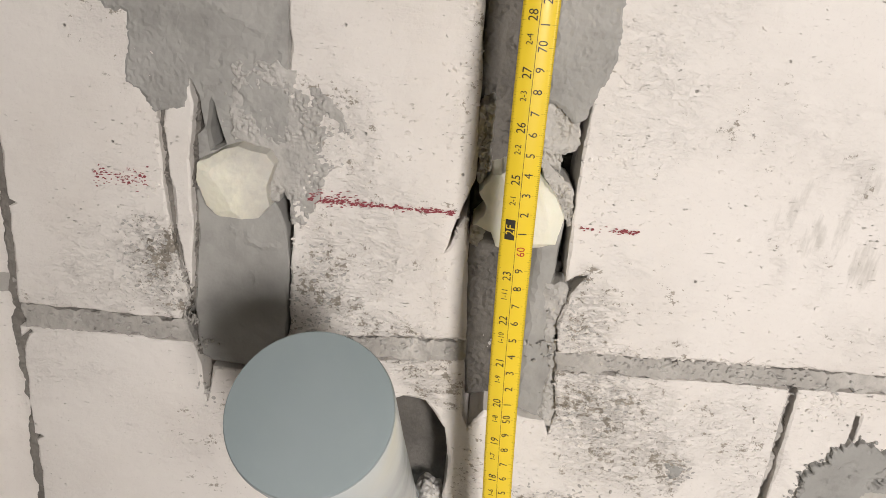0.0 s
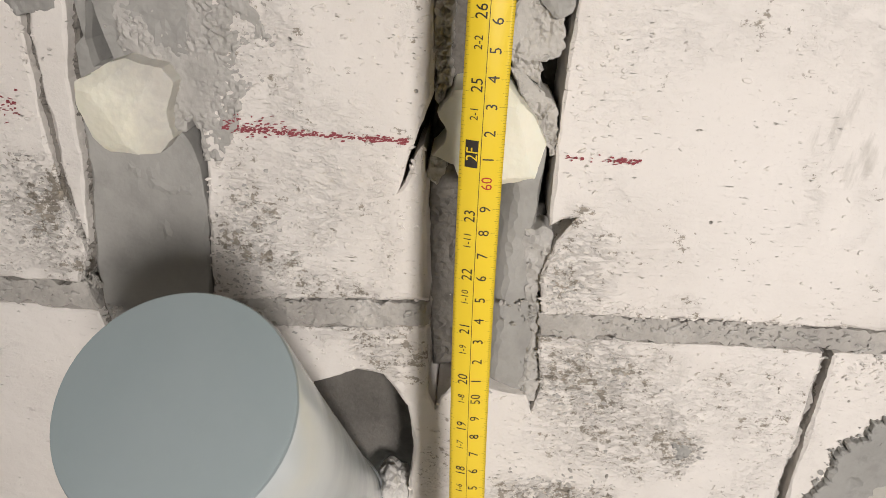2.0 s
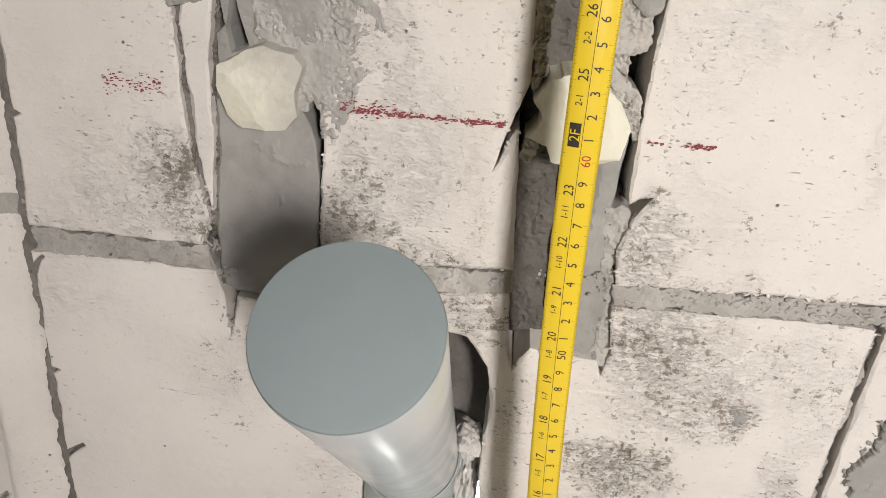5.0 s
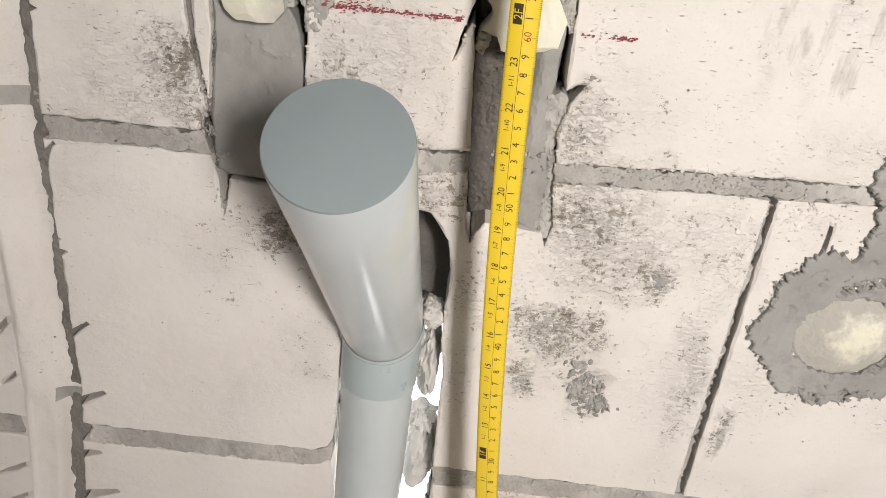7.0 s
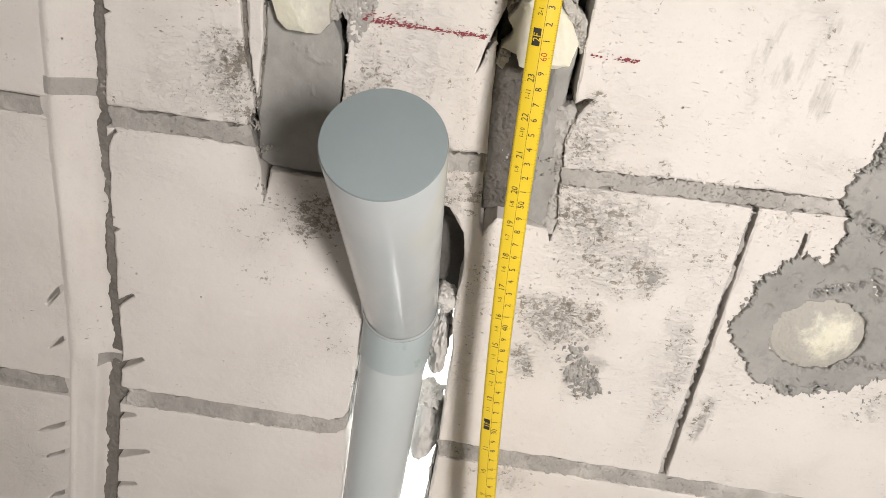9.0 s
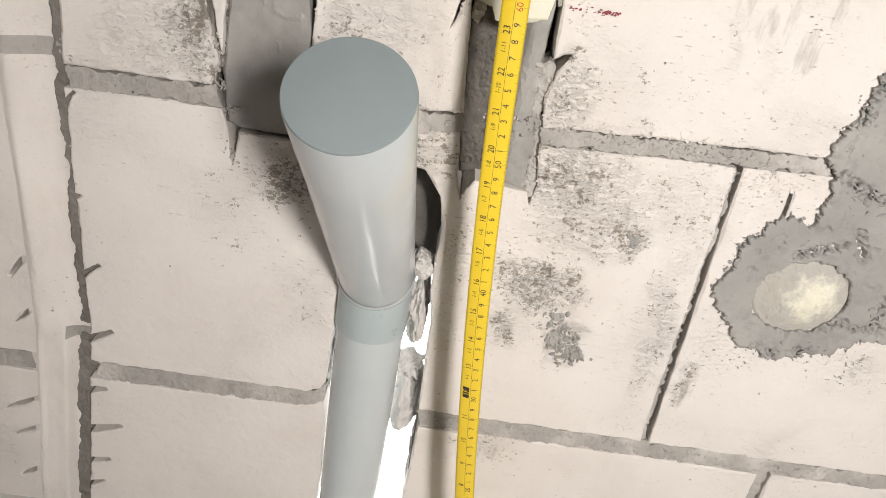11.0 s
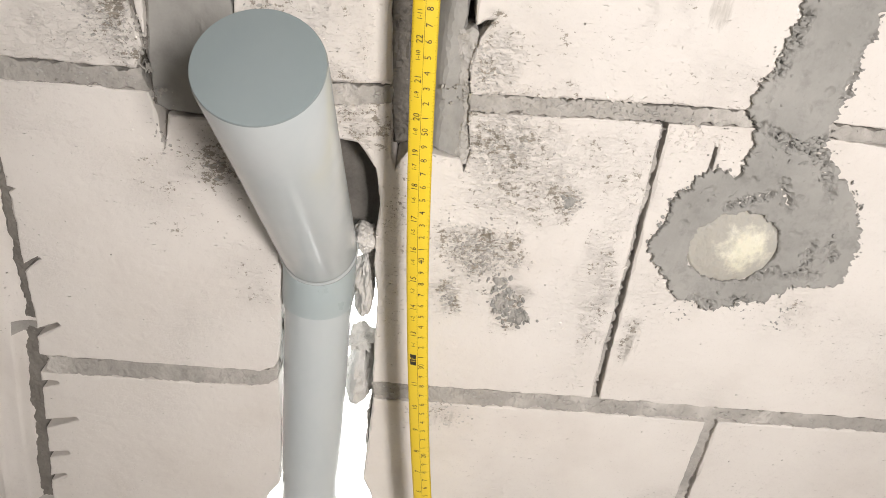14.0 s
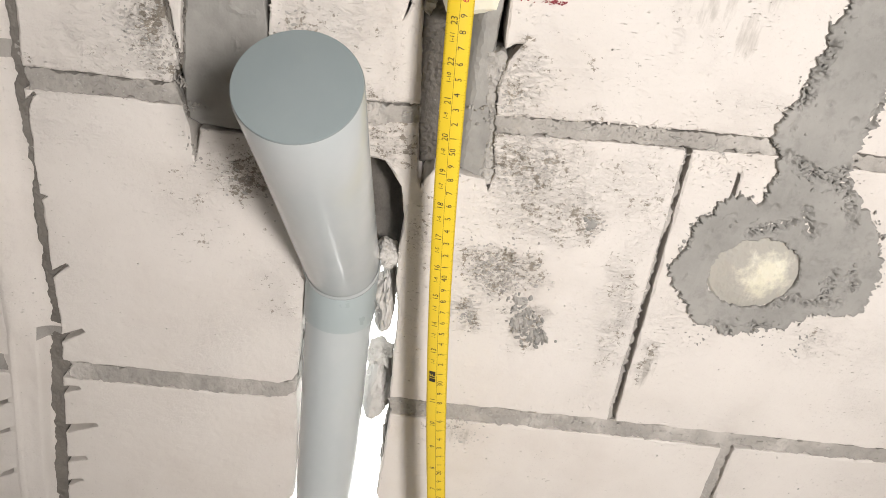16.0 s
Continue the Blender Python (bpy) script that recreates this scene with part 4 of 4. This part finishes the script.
# small scabs and flakes standing off the faces
def flakes(name, regions, material, label, seed, size, over, clear=()):
    rnd = random.Random(seed)
    verts, faces = [], []
    for x0, z0, wx, wz, y0, count in regions:
        for _ in range(count):
            x, z = x0 + rnd.gauss(0, wx), z0 + rnd.gauss(0, wz)
            if not any(inside(x, z, ring) for ring in over) or any(inside(x, z, ring) for ring in clear):
                continue
            r = size * rnd.uniform(0.3, 1.5) ** 1.2
            a0, n = rnd.uniform(0, 6.3), rnd.choice((4, 5, 6))
            long, lie = rnd.uniform(1.0, 2.3), rnd.uniform(-0.7, 0.7)
            high = r * rnd.uniform(0.25, 0.75)
            b = len(verts)
            for k in range(n):
                a = a0 + 6.283 * k / n
                q = r * rnd.uniform(0.6, 1.1)
                dx, dz = math.cos(a) * q * long, math.sin(a) * q
                verts.append((x + dx * math.cos(lie) - dz * math.sin(lie), y0 + 0.0005, z + dx * math.sin(lie) + dz * math.cos(lie)))
            tx, tz = rnd.uniform(-0.5, 0.5) * r, rnd.uniform(-0.3, 0.6) * r
            for k in range(n):
                vx, vy, vz = verts[b + k]
                verts.append((x + (vx - x) * 0.6 + tx, y0 - high * rnd.uniform(0.6, 1.0), z + (vz - z) * 0.6 + tz))
            for k in range(n):
                faces.append((b + k, b + (k + 1) % n, b + n + (k + 1) % n, b + n + k))
            faces.append(tuple(range(b + n, b + 2 * n)))
    ob = mesh_object(name, verts, faces, material)
    return tagged(ob, label, "debris", kind="stuff")


flakes("block_flakes", [
    (0.02, 0.535, 0.040, 0.018, 0.0, 420), (0.055, 0.56, 0.012, 0.035, 0.0, 300), (-0.015, 0.545, 0.012, 0.030, 0.0, 220), (-0.005, 0.640, 0.025, 0.030, 0.0, 360),
    (0.03, 0.515, 0.035, 0.006, 0.0, 260), (0.05, 0.475, 0.025, 0.010, 0.0, 260), (0.15, 0.525, 0.012, 0.014, 0.0, 150), (0.17, 0.470, 0.025, 0.016, 0.0, 420),
    (0.20, 0.440, 0.035, 0.030, 0.0, 420), (0.25, 0.450, 0.030, 0.030, 0.0, 260), (0.277, 0.36, 0.006, 0.080, 0.0, 420), (0.22, 0.512, 0.080, 0.003, 0.0, 320),
    (0.097, 0.36, 0.010, 0.055, 0.0, 260), (-0.01, 0.30, 0.004, 0.05, 0.0, 60), (-0.12, 0.52, 0.012, 0.020, 0.0, 160), (-0.115, 0.63, 0.006, 0.060, 0.0, 150), (0.32, 0.49, 0.015, 0.008, 0.0, 120),
    (0.15, 0.64, 0.012, 0.05, 0.0, 120), (0.28, 0.62, 0.08, 0.06, 0.0, 260), (0.065, 0.67, 0.006, 0.06, 0.0, 160), (0.20, 0.30, 0.06, 0.05, 0.0, 120), (-0.06, 0.43, 0.03, 0.02, 0.0, 180), (0.25, 0.205, 0.12, 0.003, 0.001, 260),
    (0.16, 0.170, 0.02, 0.012, 0.0, 90)], M_BLOCK, "pale flakes and scabs on the sawn block faces", 51, 0.0010, list(BLOCKS.values()), [PATCH])
flakes("mortar_flakes", [
    (0.25, 0.503, 0.045, 0.004, 0.001, 170), (0.03, 0.495, 0.040, 0.005, 0.001, 120), (-0.16, 0.492, 0.040, 0.004, 0.001, 90), (0.30, 0.203, 0.150, 0.004, 0.001, 160),
    (0.297, 0.36, 0.002, 0.090, 0.0045, 60), (0.428, 0.12, 0.004, 0.05, 0.0045, 120), (0.165, 0.368, 0.016, 0.013, 0.0, 260), (0.145, 0.320, 0.006, 0.009, 0.0, 90), (0.17, 0.465, 0.020, 0.014, 0.0, 150),
    (-0.015, 0.52, 0.014, 0.022, 0.0, 200), (0.145, 0.528, 0.007, 0.012, 0.0, 110), (-0.03, 0.63, 0.016, 0.016, 0.0, 180), (-0.125, 0.535, 0.012, 0.018, 0.0, 130),
    (0.232, 0.424, 0.006, 0.007, 0.0, 70), (0.153, 0.175, 0.014, 0.009, 0.0, 70), (-0.045, 0.425, 0.014, 0.008, 0.0, 80)],
       M_SMEAR, "grey scabs of mortar beside joints and chases", 52, 0.0010, list(BLOCKS.values()) + JOINTS, [PATCH, FILL_1, FILL_2, SMEARS[2][0]])
flakes("patch_flakes", [(0.392, 0.492, 0.016, 0.006, -0.0048, 70), (0.425, 0.480, 0.006, 0.012, -0.0048, 40), (0.375, 0.443, 0.012, 0.004, -0.0048, 30), (0.452, 0.395, 0.010, 0.012, -0.0048, 40), (0.400, 0.345, 0.014, 0.005, -0.0048, 40), (0.366, 0.57, 0.004, 0.03, -0.0048, 50)],
       M_ROUGH, "torn ridges on the grey mortar patch", 53, 0.0016, [PATCH], [RING])

# plugs of mortar squeezed beside the pipe in the broken opening
crag("mortar_plug", (0.0675, 0.012, 0.3665), (0.0105, 0.016, 0.0115), 21, M_DUST)
crag("mortar_plug", (0.0690, 0.030, 0.3090), (0.0110, 0.024, 0.0330), 22, M_DUST)
crag("mortar_plug", (0.0715, 0.048, 0.1850), (0.0165, 0.028, 0.0390), 23, M_DUST)
crag("mortar_plug", (0.0690, 0.040, 0.2330), (0.0130, 0.022, 0.0050), 24, M_DUST)
crag("mortar_plug", (0.0860, 0.022, 0.1250), (0.0050, 0.020, 0.0620), 25, M_DUST)
crag("mortar_plug", (-0.0060, 0.030, 0.2600), (0.0035, 0.020, 0.0600), 26, M_DUST)
for ob in [o for o in scene.objects if o.name.startswith("mortar_plug") and "label" not in o]:
    tagged(ob, "lump of dry mortar squeezed beside the pipe", "mortar", "mortar lumps")

# ---- foam ----
def foam(outline, planes, material, seed, label):
    ob = slab("foam_plug", outline, -0.0005, 0.03, material, amp=0.0009, size=0.012, edge=0.0004, step=0.0016, seed=seed, grain=0.0013, relief=facet_face(planes, 0.0005, seed))
    return tagged(ob, label, "foam", "foam plugs")


foam([(-0.0850, 0.6112), (-0.0690, 0.6210), (-0.0605, 0.6240), (-0.0440, 0.6205), (-0.0400, 0.6140), (-0.0450, 0.5993), (-0.0440, 0.5861), (-0.0509, 0.5785), (-0.0731, 0.5788), (-0.0812, 0.5850), (-0.0862, 0.6007)],
     [(-0.03, -0.06, -0.066, 0.600, 0.0125), (0.22, 0.12, -0.0780, 0.604, 0.0122), (0.16, -0.34, -0.0680, 0.6135, 0.0120), (-0.30, 0.10, -0.0580, 0.600, 0.0120), (-0.55, 0.25, -0.0475, 0.598, 0.0085), (0.1, 0.5, -0.064, 0.5830, 0.0120)],
     M_FOAM_LEFT, 4, "cream foam plug trimmed by knife in the chase")
foam([(0.0789, 0.6089), (0.0863, 0.6211), (0.0921, 0.6242), (0.1092, 0.6260), (0.1215, 0.6147), (0.1305, 0.6000), (0.1268, 0.5846), (0.1166, 0.5805), (0.1012, 0.5772), (0.0916, 0.5790), (0.0885, 0.5868), (0.0772, 0.5882), (0.0835, 0.5955), (0.0845, 0.6020)],
     [(0.05, -0.04, 0.110, 0.600, 0.0120), (0.50, 0.0, 0.0930, 0.600, 0.0100), (-0.55, -0.25, 0.1215, 0.603, 0.0110), (0.0, -0.7, 0.105, 0.6175, 0.0115), (-0.1, 0.9, 0.110, 0.5815, 0.0110)],
     M_FOAM, 9, "cream foam plug trimmed by knife behind the tape")

# ---- red crayon line at 0.60 m ----
def crayon(x0, x1, z0, z1, seed, count, high):
    rnd = random.Random(seed)
    verts, faces = [], []
    for _ in range(count):
        u = rnd.random()
        x, z = x0 + (x1 - x0) * u, z0 + (z1 - z0) * u + rnd.gauss(0, high)
        w, h, s = rnd.uniform(0.0003, 0.0014), rnd.uniform(0.00015, 0.0005), rnd.uniform(-0.3, 0.3)
        b = len(verts)
        for a, c in ((-1, -1), (0.2, -1.1), (1, -0.4), (0.8, 0.9), (-0.4, 1)):
            verts.append((x + a * w, -0.0010 - 0.0001 * rnd.random(), z + c * h + a * w * s))
        faces.append(tuple(range(b, b + 5)))
    ob = mesh_object("crayon_line", verts, faces, M_CHALK)
    return tagged(ob, "red crayon height mark drawn across the blocks", "marking", "crayon marks")


crayon(-0.022, 0.066, 0.5925, 0.5935, 1, 300, 0.0008)
crayon(-0.022, 0.010, 0.5945, 0.5935, 11, 70, 0.0022)
crayon(0.140, 0.175, 0.5925, 0.5935, 2, 30, 0.0008)
crayon(0.160, 0.175, 0.5930, 0.5935, 12, 34, 0.0010)
crayon(-0.155, -0.119, 0.5945, 0.5940, 3, 90, 0.0030)

# ---- drain pipe ----
pipe = tagged(empty("drain_pipe", (0.031, 0.0, FLOOR)), "grey plastic drain pipe with a slanting capped branch", "pipe")
BEND = Vector((0.031, 0.002, 0.353))
CAP = Vector((0.022, -0.1715, 0.569))


def pipe_part(name, profile, start, along, material, label="", close=False):
    ob = lathe(name, profile, Vector(start) - Vector(pipe.location), along, material, pipe, label, close=close)
    return ob


arm = CAP - BEND
L = arm.length
pipe_part("riser", [(0.0, 0.0298), (0.33, 0.0298)], (0.0245, 0.004, FLOOR), Vector((0.0305, 0.002, 0.32)) - Vector((0.0245, 0.004, FLOOR)), M_PIPE, "straight grey riser")
pipe_part("socket", [(-0.050, 0.0298), (-0.050, 0.0310), (-0.046, 0.0313), (0.004, 0.0313), (0.010, 0.0306)], BEND, Vector((0.006, 0.0, 0.33)), M_SOCKET, "blue-grey socket below the bend")
pipe_part("branch", [(-0.008, 0.027), (-0.004, 0.0305), (0.004, 0.0322), (0.010, 0.0318), (0.020, 0.0318), (L - 0.075, 0.0328), (L - 0.003, 0.0338), (L - 0.0008, 0.0334)], BEND, arm, M_PIPE, "slanting grey branch")
pipe_part("lip", [(-0.001, 0.0312), (0.0015, 0.0330), (0.0055, 0.0334), (0.0085, 0.0322)], BEND + arm.normalized() * 0.006, arm, M_PIPE)
pipe_part("end_cap", [(-0.004, 0.0325), (-0.0010, 0.0335), (0.0, 0.0330), (0.0002, 0.0320)], CAP, arm, M_CAP, "blue-grey flat end cap", close=True)

# ---- measuring tape ----
def tape_at(s):
    """Middle of the tape's face at a reading of s metres: it leans and bows a little."""
    k = s - 0.5
    return Vector((0.1052 - 0.060 * k + 0.107 * k * k, -0.067 + 0.03 * k, s))


TAPE_TOP, HALF, CURVE = 1.02, 0.0084, 0.0019


def on_tape(across, s, lift=0.0):
    """across: -1 left edge to 1 right edge."""
    c = tape_at(s)
    return Vector((c.x + across * HALF, c.y - CURVE * (1 - across * across) - lift, c.z))


tape = tagged(empty("measuring_tape", tape_at(FLOOR)), "yellow steel measuring tape standing upright before the wall", "tape")


def tape_mesh(name, verts, faces, material, label="", smooth=False):
    base = Vector(tape.location)
    return mesh_object(name, [Vector(v) - base for v in verts], faces, material, tape, label, smooth)


def blade():
    verts, faces = [], []
    rows, cols = 60, 10
    for side, lift in ((0, 0.0), (1, -0.00025)):
        for i in range(rows + 1):
            s = FLOOR + 0.002 + (TAPE_TOP - FLOOR) * i / rows
            for j in range(cols + 1):
                verts.append(on_tape(-1 + 2 * j / cols, s, lift))
    n = (rows + 1) * (cols + 1)
    for i in range(rows):
        for j in range(cols):
            a = i * (cols + 1) + j
            q = (a, a + 1, a + cols + 2, a + cols + 1)
            faces.append(q)
            faces.append(tuple(v + n for v in reversed(q)))
        for j in (0, cols):
            a = i * (cols + 1) + j
            faces.append((a, a + cols + 1, a + cols + 1 + n, a + n))
    tape_mesh("blade", verts, faces, M_TAPE, "bowed yellow blade", smooth=True)


blade()
glyphs = {}


def glyph(text):
    """Flat mesh of a text of cap height 1, centred, with Blender's own font."""
    if text not in glyphs:
        cu = bpy.data.curves.new("print", "FONT")
        cu.body, cu.size, cu.resolution_u = text, 1.0, 2
        cu.align_x = "CENTER"
        ob = new("print", cu)
        bpy.context.view_layer.update()
        me = bpy.data.meshes.new_from_object(ob.evaluated_get(bpy.context.evaluated_depsgraph_get()))
        vs = [(v.co.x / 0.7, v.co.y / 0.7 - 0.5) for v in me.vertices]
        fs = [tuple(p.vertices) for p in me.polygons]
        bpy.data.objects.remove(ob)
        bpy.data.curves.remove(cu)
        bpy.data.meshes.remove(me)
        glyphs[text] = (vs, fs)
    return glyphs[text]


class Print:
    def __init__(self):
        self.v, self.f = [], []

    def text(self, text, across, s, height, wide=1.0):
        vs, fs = glyph(text)
        b = len(self.v)
        for x, y in vs:
            self.v.append(on_tape(across - y * height / HALF, s + x * height * wide, 0.00018))
        self.f += [tuple(b + i for i in f) for f in fs]

    def bar(self, a0, a1, s0, s1, lift=0.00015):
        b, n = len(self.v), 4
        for k in range(n + 1):
            a = a0 + (a1 - a0) * k / n
            self.v += [on_tape(a, s0, lift), on_tape(a, s1, lift)]
        for k in range(n):
            self.f.append((b + 2 * k, b + 2 * k + 2, b + 2 * k + 3, b + 2 * k + 1))


def numeral(text, across, s, height):
    one = Print()
    one.text(text, across, s, height, 0.9)
    tape_mesh("numeral", one.v, one.f, M_INK)


red, ticks = Print(), Print()
for cm in range(2, 100):
    if cm == 60:
        red.text("60", 0.30, 0.6005, 0.0043, 0.9)
    elif cm % 10 == 0:
        numeral(str(cm), 0.30, cm / 100 + 0.0005, 0.0043)
    else:
        numeral(str(cm % 10), 0.30, cm / 100, 0.0043)
for mm in range(10, 1000):
    reach = 0.36 if mm % 10 == 0 else 0.24 if mm % 5 == 0 else 0.15
    ticks.bar(1 - reach, 0.995, mm / 1000 - 0.00004, mm / 1000 + 0.00004)
INCH = 0.0254
foot_boxes = []
for i in range(1, 39):
    s = i * INCH
    if i % 12 == 0:
        foot, ink = Print(), Print()
        foot.bar(-0.74, -0.16, s - 0.0032, s + 0.0074, 0.00014)
        ink.text(f"{i // 12}F", -0.45, s + 0.0020, 0.0044, 0.9)
        foot_boxes.append((foot, ink))
    else:
        numeral(str(i), -0.40, s + 0.0025, 0.0043)
        if i > 12:
            numeral(f"{i // 12}-{i % 12}", -0.45, s - 0.0080, 0.0030)
for q in range(4, 38 * 16):
    reach = 0.30 if q % 16 == 0 else 0.20 if q % 4 == 0 else 0.12
    ticks.bar(-0.995, -1 + reach, q * INCH / 16 - 0.00004, q * INCH / 16 + 0.00004)
for cm in range(1, 99):
    ticks.bar(-0.045, -0.020, cm / 100, cm / 100 + 0.01)
tagged(tape_mesh("scale_print", ticks.v, ticks.f, M_INK, "fine black scale"), kind="stuff")
tape_mesh("red_numeral", red.v, red.f, M_RED, "red printed numeral")
for foot, ink in foot_boxes:
    holder = tape_mesh("foot_box", foot.v, foot.f, M_INK, "black foot box")
    base = Vector(tape.location)
    mesh_object("foot_figure", [v + Vector((0, -0.00012, 0)) - base for v in ink.v], ink.f, M_TAPE, holder, "yellow figure in the box")
hook = box("hook", (-0.009, -0.004, 0.0), (0.009, 0.006, 0.003), M_STEEL, tape, "bent steel end hook", bevel=0.0006)

# ---- beyond the opening: bright day ----
day = mesh_object("backdrop", [(-0.5, 0.24, -0.6), (0.6, 0.24, -0.6), (0.6, 0.24, 0.6), (-0.5, 0.24, 0.6)], [(0, 1, 2, 3)], M_DAY)
tagged(day, "white glare of daylight beyond the broken opening", "daylight", kind="structure")
